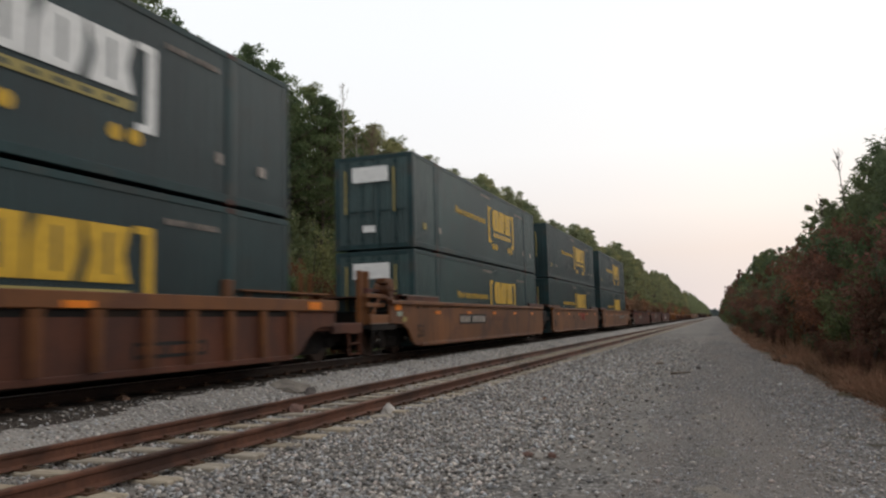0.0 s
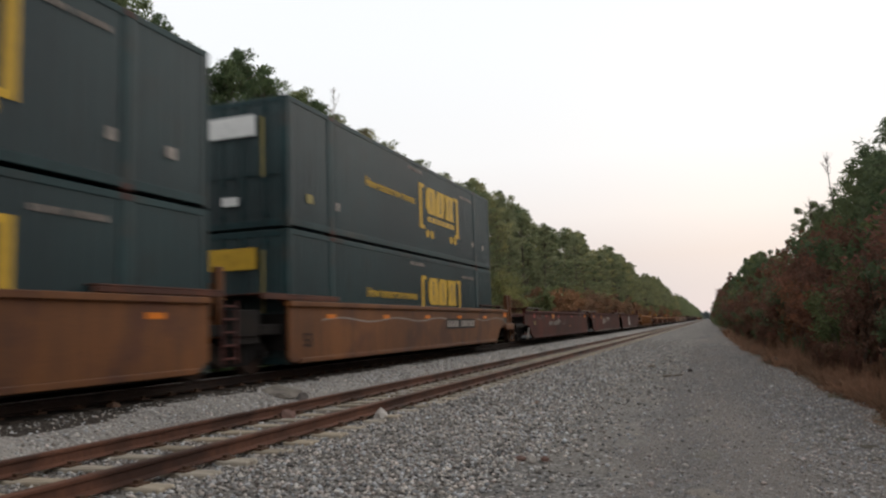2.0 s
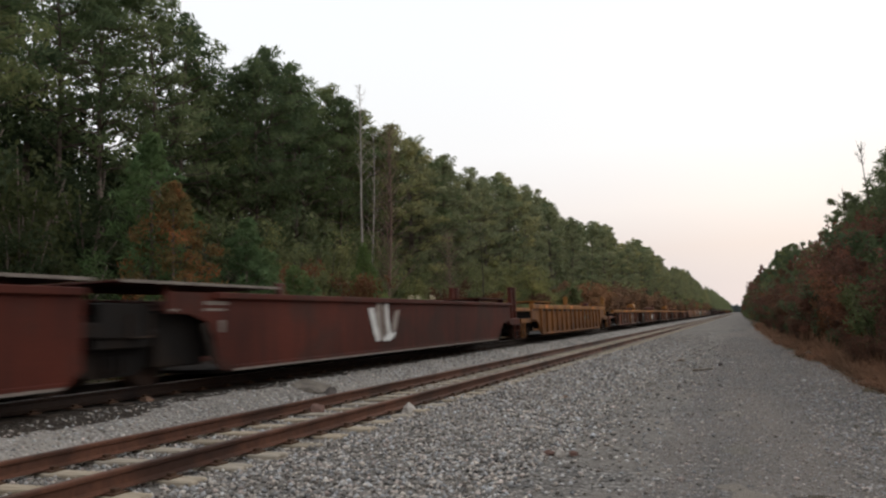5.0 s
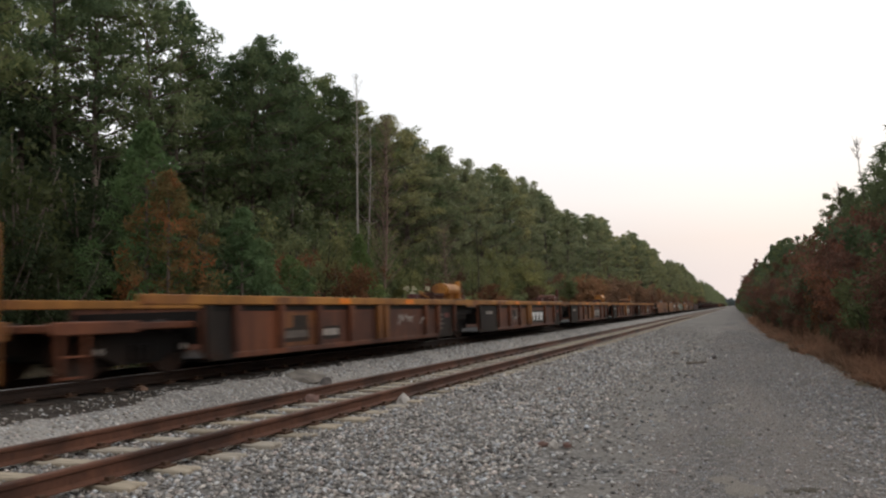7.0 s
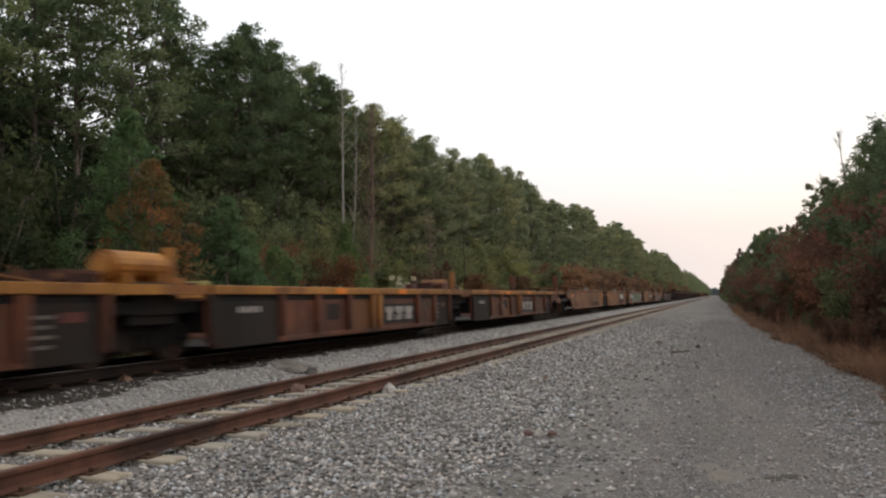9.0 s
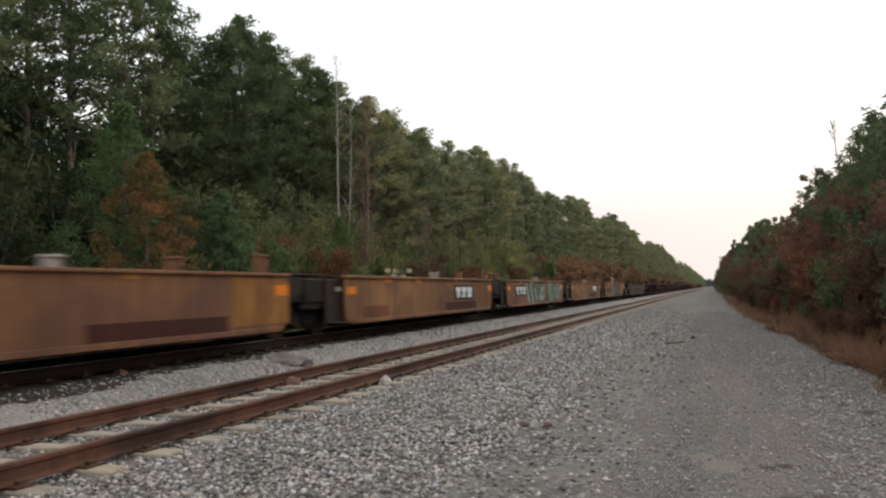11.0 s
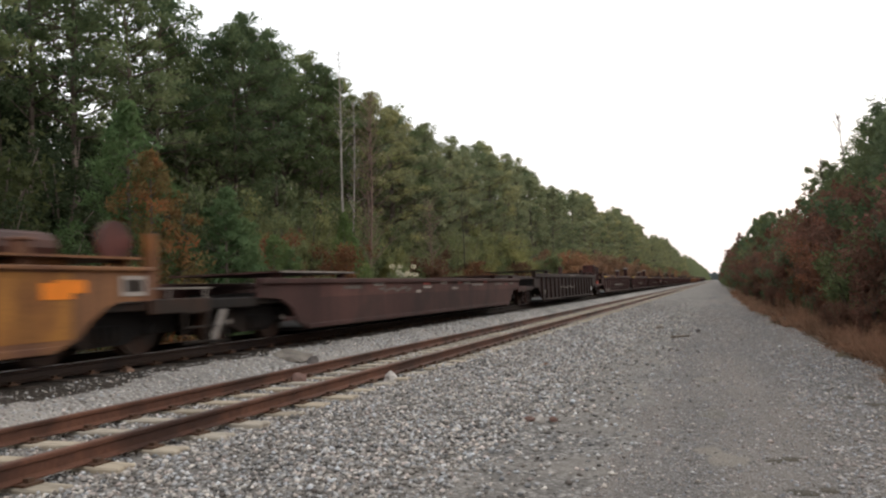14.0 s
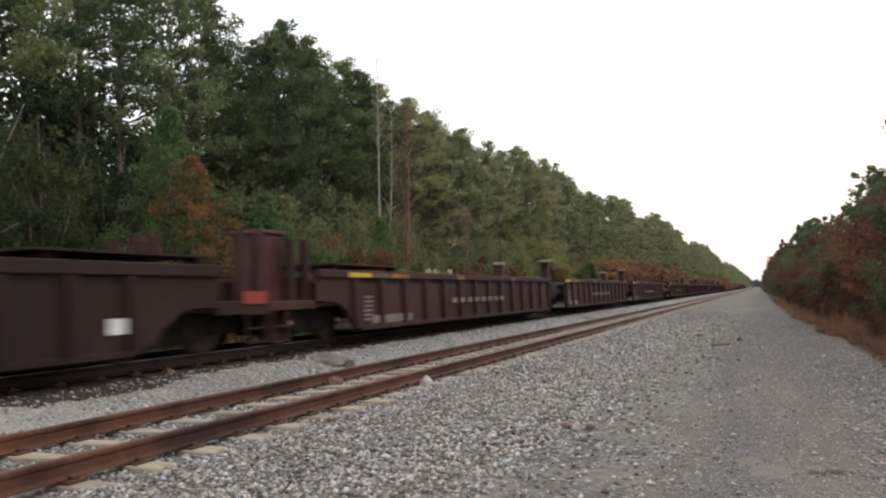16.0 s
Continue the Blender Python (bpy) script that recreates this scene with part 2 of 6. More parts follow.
BARK = bark("pine_bark", (0.060, 0.046, 0.037), (0.165, 0.125, 0.10))
PALEBARK = bark("dead_bark", (0.26, 0.22, 0.19), (0.44, 0.39, 0.35))
PINKTWIG = bark("dry_pinkish_bark", (0.14, 0.088, 0.070), (0.26, 0.175, 0.138))
TWIG = bark("twig_bark", (0.05, 0.038, 0.03), (0.11, 0.085, 0.066))
PINE = leafy("pine_needles", (0.090, 0.126, 0.064), (0.228, 0.258, 0.128))
# lighter copy of the pine colour: distance haze is painted into it
HAZEPINE = leafy("hazed_pine_needles", (0.165, 0.182, 0.108), (0.335, 0.348, 0.205))
PINEDARK = leafy("dark_pine_needles", (0.056, 0.090, 0.048), (0.15, 0.188, 0.096))
YOUNG = leafy("young_pine_needles", (0.062, 0.110, 0.046), (0.148, 0.21, 0.088))
LEAF = leafy("oak_leaves", (0.122, 0.146, 0.072), (0.285, 0.292, 0.146))
BLUEGREEN = leafy("cedar_leaves", (0.060, 0.106, 0.050), (0.150, 0.208, 0.098))
RUSSET = leafy("russet_leaves", (0.125, 0.057, 0.033), (0.25, 0.115, 0.062))
RUSTNEEDLE = leafy("dying_needles", (0.085, 0.074, 0.034), (0.20, 0.145, 0.068), 0.45, ((0.165, 0.076, 0.037), (0.32, 0.140, 0.066)))
BROWNLEAF = leafy("brown_leaves", (0.0862, 0.0483, 0.0322), (0.196, 0.103, 0.0633))
DUSKRED = leafy("dark_red_leaves", (0.112, 0.060, 0.047), (0.232, 0.114, 0.086))
# darkened copy of the leaf colour: the wood's inner shade is painted in
SHADELEAF = leafy("painted_shade_leaves", (0.027, 0.042, 0.022), (0.075, 0.090, 0.045))
DUSKGREEN = leafy("dark_roadside_leaves", (0.0634, 0.0903, 0.0512), (0.165, 0.195, 0.107))
# blue-grey leaves: the haze of distance is put into the colour
HAZYWOOD = leafy("painted_haze_leaves", (0.20, 0.235, 0.255), (0.28, 0.31, 0.33))
# these two are lightened too, so the far brush carries painted haze
FARBROWN = leafy("hazed_brown_leaves", (0.165, 0.098, 0.066), (0.29, 0.175, 0.115))
FARLEAF = leafy("hazed_far_leaves", (0.135, 0.155, 0.080), (0.29, 0.30, 0.155))
STRAW = leafy("dry_grass", (0.163, 0.091, 0.065), (0.416, 0.227, 0.15))
BLOOM = leafy("pale_seed_heads", (0.35, 0.36, 0.33), (0.6, 0.6, 0.55))


# ---- building blocks ----
class Build:
    """Collects plain faces, and links them as one mesh."""

    def __init__(self):
        self.v, self.f = [], []

    def box(self, x0, x1, y0, y1, z0, z1):
        k = len(self.v)
        self.v += [(x, y, z) for z in (z0, z1) for y in (y0, y1) for x in (x0, x1)]
        self.f += [tuple(k + i for i in q) for q in ((0, 2, 3, 1), (4, 5, 7, 6), (0, 1, 5, 4), (2, 6, 7, 3), (0, 4, 6, 2), (1, 3, 7, 5))]
        return self

    def slab(self, outline, x0, x1):
        """An outline in y and z, extruded along x."""
        k, n = len(self.v), len(outline)
        self.v += [(x, y, z) for x in (x0, x1) for y, z in outline]
        self.f += [tuple(k + i for i in range(n)), tuple(k + n + i for i in reversed(range(n)))]
        self.f += [(k + i, k + n + i, k + n + (i + 1) % n, k + (i + 1) % n) for i in range(n)]
        return self

    def run(self, outline, y0, y1):
        """An outline in x and z, extruded along y."""
        k, n = len(self.v), len(outline)
        self.v += [(x, y, z) for y in (y0, y1) for x, z in outline]
        self.f += [tuple(k + i for i in range(n)), tuple(k + n + i for i in reversed(range(n)))]
        self.f += [(k + i, k + n + i, k + n + (i + 1) % n, k + (i + 1) % n) for i in range(n)]
        return self

    def tube(self, a, b, r0, r1, n=6):
        a, b = Vector(a), Vector(b)
        q = (b - a).to_track_quat("Z", "Y")
        k = len(self.v)
        for c, r in ((a, r0), (b, r1)):
            self.v += [tuple(c + q @ Vector((r * math.cos(6.2832 * i / n), r * math.sin(6.2832 * i / n), 0))) for i in range(n)]
        self.f += [(k + i, k + (i + 1) % n, k + n + (i + 1) % n, k + n + i) for i in range(n)]
        self.f += [tuple(k + i for i in reversed(range(n))), tuple(k + n + i for i in range(n))]
        return self

    def mesh(self, name, mat, bevel=0.0):
        me = bpy.data.meshes.new(name)
        me.from_pydata(self.v, [], self.f)
        bm = bmesh.new()
        bm.from_mesh(me)
        bmesh.ops.recalc_face_normals(bm, faces=bm.faces)
        if bevel:
            bmesh.ops.bevel(bm, geom=list(bm.edges), offset=bevel, segments=1, affect="EDGES", clamp_overlap=True)
        bm.to_mesh(me)
        bm.free()
        me.materials.append(mat)
        return me


def part(name, data, mat, parent, label="", bevel=0.0):
    """Links a Build, or a mesh that is shared, as one object under its thing."""
    ob = new(name, data if isinstance(data, bpy.types.Mesh) else data.mesh(name, mat, bevel))
    ob.parent = parent
    if label:
        tagged(ob, label)
    return ob


def thing(name, m, label, category, group="", kind=""):
    e = new(name)
    e.matrix_world = m
    return tagged(e, label, category, group, kind)


RIDERS = []        # the train's things and the place of each at the clip's start


def ride(e, y, z=0.0):
    RIDERS.append((e, y, RAIL + z))
    e.matrix_world = pose(TX, y, RAIL + z)


# ---- the ground, the road and the two beds of stone ----
def sheet(name, xs, ys, height, mat, label, category):
    v = [(x, y, height(x, y)) for y in ys for x in xs]
    n = len(xs)
    f = [(j * n + i, j * n + i + 1, (j + 1) * n + i + 1, (j + 1) * n + i) for j in range(len(ys) - 1) for i in range(n - 1)]
    me = bpy.data.meshes.new(name)
    me.from_pydata(v, [], f)
    me.materials.append(mat)
    me.polygons.foreach_set("use_smooth", [True] * len(f))
    return tagged(new(name, me), label, category, kind="structure")


def lump(x, y, size):
    return noise.noise(Vector((x / size, y / size, 3.1)))


def edge(y):
    """Where the road meets the brush, drawn inward far off to fit the camera's view."""
    return float(np.interp(y, (0, 15, 22, 32, 62, 200), (2.5, 2.4, 1.95, 1.65, 1.2, 1.0))) + 0.30 * lump(1.5, y, 3.0)


def ground_z(x, y):
    if x < -12:
        return np.interp(x, (-200, -40, -20, -15, -12), (1.0, 0.3, -0.1, -0.35, -0.14)) + 0.12 * lump(x, y, 4)
    if x > edge(y) - 0.5:
        d = x - edge(y)
        return np.interp(d, (-0.5, 0.1, 0.8, 6, 200), (-0.06, 0.03, 0.10, 0.25, 1.0)) + 0.05 * lump(x, y, 1.2)
    return -0.14


def road_z(x, y):
    d = edge(y) - x
    return np.interp(d, (-0.6, 0.0), (-0.10, 0.0)) + 0.025 * lump(x, y, 2.2) + 0.010 * lump(x, y, 0.5) + np.interp(x, (-2.9, -0.4), (-0.09, 0.0)) + 0.04 * np.interp(x, (-2.9, -1.6, -0.4), (0, 1, 0)) * lump(x, y, 0.8)


def bed_z(x, y):
    z = np.interp(x, (-14.2, -13.6, -11.4, -11.0, -8.5, -8.2, -7.3, -7.0, -4.7, -4.4, -3.4, -2.4, -1.2, -0.2), (-0.2, -0.1, 0.48, 0.51, 0.51, 0.48, 0.19, 0.17, 0.17, 0.16, 0.085, 0.02, -0.012, -0.06))
    return z + 0.022 * lump(x, y, 0.9) + 0.012 * lump(x, y, 0.3)


def steps(*pairs):
    out = []
    for a, b, d in pairs:
        out += list(np.arange(a, b, d))
    return out


sheet("ground", steps((-1500, -200, 260), (-200, -40, 20), (-40, -12, 1.4), (-12, 1, 3), (1, 4, 0.25), (4, 20, 1), (20, 200, 20), (200, 1501, 260)),
      steps((-500, -10, 14), (-10, 60, 0.9), (60, 300, 6), (300, 3400, 150)), ground_z, EARTH,
      "bare brown woodland ground with fallen needles", "ground")
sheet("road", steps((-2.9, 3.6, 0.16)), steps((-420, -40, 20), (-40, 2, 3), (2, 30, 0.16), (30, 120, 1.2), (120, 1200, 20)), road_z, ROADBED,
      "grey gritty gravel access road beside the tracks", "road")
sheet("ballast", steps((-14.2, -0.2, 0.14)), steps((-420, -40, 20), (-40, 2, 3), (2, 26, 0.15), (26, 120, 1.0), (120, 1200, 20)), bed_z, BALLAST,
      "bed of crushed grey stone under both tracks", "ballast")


def scatter(name, region, count, size, height, mat, label, category, seed, fade=0.0):
    """Loose stones, each an uneven eight-sided lump, joined into one mesh."""
    g = np.random.default_rng(seed)
    x0, x1, y0, y1 = region
    u = g.random(count)
    y = y0 * (y1 / y0) ** (u ** 0.80)
    x = x0 + (x1 - x0) * g.random(count) + fade * np.abs(g.normal(size=count)) * (g.random(count) < 0.3)
    s = size * (0.55 + 0.9 * g.random(count) ** 1.6) * np.interp(y, (4, 25), (1.0, 1.35)) * np.interp(y, (0.55 * y1, y1), (1.0, 0.3))
    z = np.array([height(a, b) for a, b in zip(x, y)]) + s * (0.10 + 0.35 * g.random(count))
    unit = np.array([(1, 0, 0), (-1, 0, 0), (0, 1, 0), (0, -1, 0), (0, 0, 0.8), (0, 0, -0.8)])
    tri = np.array([(0, 2, 4), (2, 1, 4), (1, 3, 4), (3, 0, 4), (2, 0, 5), (1, 2, 5), (3, 1, 5), (0, 3, 5)])
    v = unit[None] * (0.6 + 0.55 * g.random((count, 6, 1))) + 0.35 * (g.random((count, 6, 3)) - 0.5)
    a = 6.2832 * g.random(count)
    c, q = np.cos(a)[:, None], np.sin(a)[:, None]
    v = np.stack([v[..., 0] * c - v[..., 1] * q, v[..., 0] * q + v[..., 1] * c, v[..., 2] * 0.8 + 0.5 * (g.random((count, 1)) - 0.5) * v[..., 0]], -1) * s[:, None, None]
    v += np.stack([x, y, z], -1)[:, None]
    f = tri[None] + 6 * np.arange(count)[:, None, None]
    return tagged(cloud(name, v.reshape(-1, 3), f.reshape(-1, 3), mat), label, category, kind="stuff")


def cloud(name, v, f, mat):
    """Many small faces as one object."""
    return new(name, cloud_mesh(name, v, f, mat))


def cloud_mesh(name, v, f, mat):
    k = f.shape[1]
    me = bpy.data.meshes.new(name)
    me.vertices.add(len(v))
    me.vertices.foreach_set("co", np.ascontiguousarray(v, dtype=np.float32).ravel())
    me.loops.add(f.size)
    me.loops.foreach_set("vertex_index", np.ascontiguousarray(f, dtype=np.int32).ravel())
    me.polygons.add(len(f))
    me.polygons.foreach_set("loop_start", np.arange(0, f.size, k, dtype=np.int32))
    me.update(calc_edges=True)
    me.materials.append(mat)
    return me


def dark_strip_z(x, y):
    """The dark strip under the train, oil stain and painted shade, with a ragged edge."""
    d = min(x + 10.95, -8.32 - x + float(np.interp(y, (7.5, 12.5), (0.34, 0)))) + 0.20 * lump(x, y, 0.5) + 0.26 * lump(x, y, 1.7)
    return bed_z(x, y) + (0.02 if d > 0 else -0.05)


sheet("oily_ballast", steps((-11.1, -7.9, 0.09)), steps((-420, -40, 20), (-40, 2, 3), (2, 34, 0.12), (34, 120, 1.0), (120, 1200, 20)), dark_strip_z, OILSHADE,
      "oil-stained ballast under the train, its shade painted in", "ballast")


def shoulder_z(x, y):
    """The paler stone between the two tracks."""
    d = min(x + 8.5, -7.12 - x) + 0.08 * lump(x, y, 0.4) + 0.06 * lump(x, y, 1.3)
    return bed_z(x, y) + (0.012 if d > 0 else -0.04)


sheet("shoulder_ballast", steps((-8.6, -6.95, 0.09)), steps((-420, -40, 20), (-40, 2, 3), (2, 34, 0.14), (34, 120, 1.0), (120, 1200, 20)), shoulder_z, PALEBALLAST,
      "pale ballast between the two tracks", "ballast")
scatter("ballast_stones", (-4.75, -2.1, 3.2, 60), 35000, 0.028, lambda x, y: max(bed_z(x, y), road_z(x, y)), STONE, "loose crushed grey ballast stones", "stones", 1, 1.0)
scatter("shoulder_stones", (-8.45, -7.2, 4.0, 60), 11000, 0.026, bed_z, PALESTONE, "pale crushed stones between the two tracks", "stones", 5)
scatter("crib_stones", (-7.2, -4.65, 4.0, 44), 15000, 0.028, bed_z, STONE, "crushed grey stones between the sleepers", "stones", 2)
scatter("roadside_stones", (0.75, 2.75, 5.2, 30), 7000, 0.023, road_z, GRIT, "loose grey stones along the road's edge", "stones", 4)
scatter("road_grit", (-2.2, 2.9, 4.6, 60), 38000, 0.0145, road_z, GRIT, "fine loose grit on the road", "stones", 3)


# ---- the tracks ----
def rail_outline(x, rail):
    half = ((0.070, 0), (0.070, 0.012), (0.014, 0.035), (0.010, 0.118), (0.036, 0.128), (0.037, 0.158), (0.030, 0.168))
    zb = rail - 0.168
    return [(x + a, zb + b) for a, b in half] + [(x - a, zb + b) for a, b in reversed(half)]


def track(name, cx, rail, pitch, phase, tie_mat, rail_mat, label, y_parts):
    e = thing(name, pose(0, 0, 0), label, "railway track", kind="structure")
    for side in (-0.75, 0.75):
        b = Build()
        b.run(rail_outline(cx + side, rail), -406, 1200)
        part("rail", b, rail_mat, e, "rusty brown steel rail")
        if rail_mat is DARKRAIL:
            part("rail_head", Build().box(cx + side - 0.030, cx + side + 0.030, -406, 1190, rail + 0.0005, rail + 0.004), POLISHED, e, "bright polished rail head")
    g = random.Random(int(-cx * 10))
    forms = []
    for i in range(4):
        forms.append(Build().box(-1.2 + g.uniform(-.03, .03), 1.2 + g.uniform(-.03, .03), -0.115, 0.115, -0.16, 0.012 + g.uniform(-.006, .006)).mesh("tie", tie_mat, 0.014))
    clip = Build().box(-0.16, 0.16, -0.09, 0.09, 0.012, 0.032).box(-0.13, -0.075, -0.03, 0.03, 0.03, 0.065).box(0.075, 0.13, -0.03, 0.03, 0.03, 0.065).mesh("tie_plate", CLIP)
    far = Build()
    zt = rail - 0.168 - 0.034
    for k in range(580):
        far.box(cx - 1.2, cx + 1.2, phase - pitch * (k + 1) - 0.115, phase - pitch * (k + 1) + 0.115, zt - 0.1, zt + 0.01)
    y = phase
    while y < 500:
        if y < y_parts:
            t = part("tie", g.choice(forms), tie_mat, e)
            t.location, t.rotation_euler = (cx + g.uniform(-.04, .04), y, zt + g.uniform(-.008, .004)), (0, 0, g.gauss(0, 0.008))
            if y < 26:
                for side in (-0.75, 0.75):
                    part("tie_plate", clip, CLIP, e).location = (cx + side, y, zt + 0.003)
        else:
            far.box(cx - 1.2, cx + 1.2, y - 0.115, y + 0.115, zt - 0.1, zt + 0.01)
        y += pitch + g.gauss(0, 0.006)
    tagged(part("tie_row", far, tie_mat, e), kind="stuff")
    return e


track("railway_track", NX, RAIL, 0.665, -1.7, TIE, RUSTRAIL, "rusty rails on pale weathered sleepers, in ballast", 160)
track("railway_track", TX, FAR, 0.665, -1.5, DARKTIE, DARKRAIL, "rusty rails on dark oily sleepers, under the train", 110)


def rock(name, x, y, z, sx, sy, sz, mat, label, seed, category="rock"):
    bm = bmesh.new()
    bmesh.ops.create_icosphere(bm, subdivisions=2, radius=1)
    for v in bm.verts:
        k = 1 + 0.38 * noise.noise(v.co * 1.4 + Vector((seed * 7.3, 0, 0))) + 0.26 * noise.noise(v.co * 3.3 + Vector((0, seed * 5.1, 0)))
        v.co = Vector((v.co.x * sx * k, v.co.y * sy * k, max(v.co.z, -0.45) * sz * k))
    me = bpy.data.meshes.new(name)
    bm.to_mesh(me)
    bm.free()
    me.materials.append(mat)
    ob = new(name, me)
    ob.location, ob.rotation_euler = (x, y, z + 0.42 * sz), (0, 0, seed)
    return tagged(ob, label, category)


# ---- the train: well cars and the boxes in them ----
def truck(e, y, pale=False, wheel_mesh=[]):
    """A two-axle truck under the car: wheels, axles, side frames and a bolster."""
    if not wheel_mesh:
        b = Build()
        b.tube((-0.065, 0, 0), (0.065, 0, 0), 0.42, 0.42, 20).tube((0.065, 0, 0), (0.095, 0, 0), 0.17, 0.14, 12).tube((-0.095, 0, 0), (-0.05, 0, 0), 0.455, 0.45, 20)
        wheel_mesh.append(b.mesh("wheel", WHEELSTEEL))
        wheel_mesh.append(Build().tube((-0.8, 0, 0), (0.8, 0, 0), 0.08, 0.08, 8).mesh("axle", SOOT))
        f = Build()
        for x in (0.92, ):
            f.slab([(-1.12, 0.50), (-0.98, 0.62), (-0.55, 0.66), (-0.35, 0.80), (0.35, 0.80), (0.55, 0.66), (0.98, 0.62), (1.12, 0.50), (1.12, 0.34), (0.72, 0.34),
                    (0.45, 0.20), (-0.45, 0.20), (-0.72, 0.34), (-1.12, 0.34)], x, x + 0.13)
            for yy in (-0.16, 0, 0.16):
                f.tube((x + 0.16, yy, 0.26), (x + 0.16, yy, 0.50), 0.055, 0.055, 8)
            for yy in (-0.88, 0.88):
                f.tube((x + 0.10, yy, 0.42), (x + 0.20, yy, 0.42), 0.11, 0.10, 10)
        wheel_mesh.append(f.mesh("side_frame", SOOT))
        wheel_mesh.append(Build().box(-1.05, 1.05, -0.18, 0.18, 0.5, 0.82).mesh("bolster", SOOT, 0.02))
        # brake rigging filled out with an added dark block against light showing through
        wheel_mesh.append(Build().box(-0.60, 0.60, -0.40, 0.40, 0.16, 0.80).box(-0.58, 0.58, -1.30, 1.30, 0.30, 0.72).mesh("brake_rigging", SOOT, 0.02))
        # pale disc on the bearing: painted glint of the wheel rim
        wheel_mesh.append(Build().tube((1.12, 0, 0.42), (1.135, 0, 0.42), 0.055, 0.05, 10).mesh("bearing_cap", FADEWHITE))
    t = new("truck")
    t.parent, t.location = e, (0, y, FAR - RAIL)
    for dy in (-0.88, 0.88):
        part("axle", wheel_mesh[1], SOOT, t).location = (0, dy, 0.42)
        for x, turn in ((0.76, 0), (-0.76, math.pi)):
            w = part("wheel", wheel_mesh[0], WHEELSTEEL, t)
            w.location, w.rotation_euler = (x, dy, 0.42), (0, 0, turn)
    part("side_frame", wheel_mesh[2], SOOT, t)
    part("side_frame", wheel_mesh[2], SOOT, t).rotation_euler = (0, 0, math.pi)
    part("bolster", wheel_mesh[3], SOOT, t)
    part("brake_rigging", wheel_mesh[4], SOOT, t)
    if pale:
        for dy in (-0.88, 0.88):
            part("bearing_cap", wheel_mesh[5], FADEWHITE, t).location = (0, dy, 0)
    return t


def marks(e, y0, z0, width, height, x, mat, count=1, gap=0.25, name="marking", lean=0.0):
    """A row of plain blocks on the side: writing too worn to read, or a logo's shapes."""
    w = width / (count + gap * (count - 1))
    for i in range(count):
        a = y0 + i * w * (1 + gap)
        part(name, Build().slab([(a, z0), (a + w, z0), (a + w + lean, z0 + height), (a + lean, z0 + height)], x, x + 0.006), mat, e)


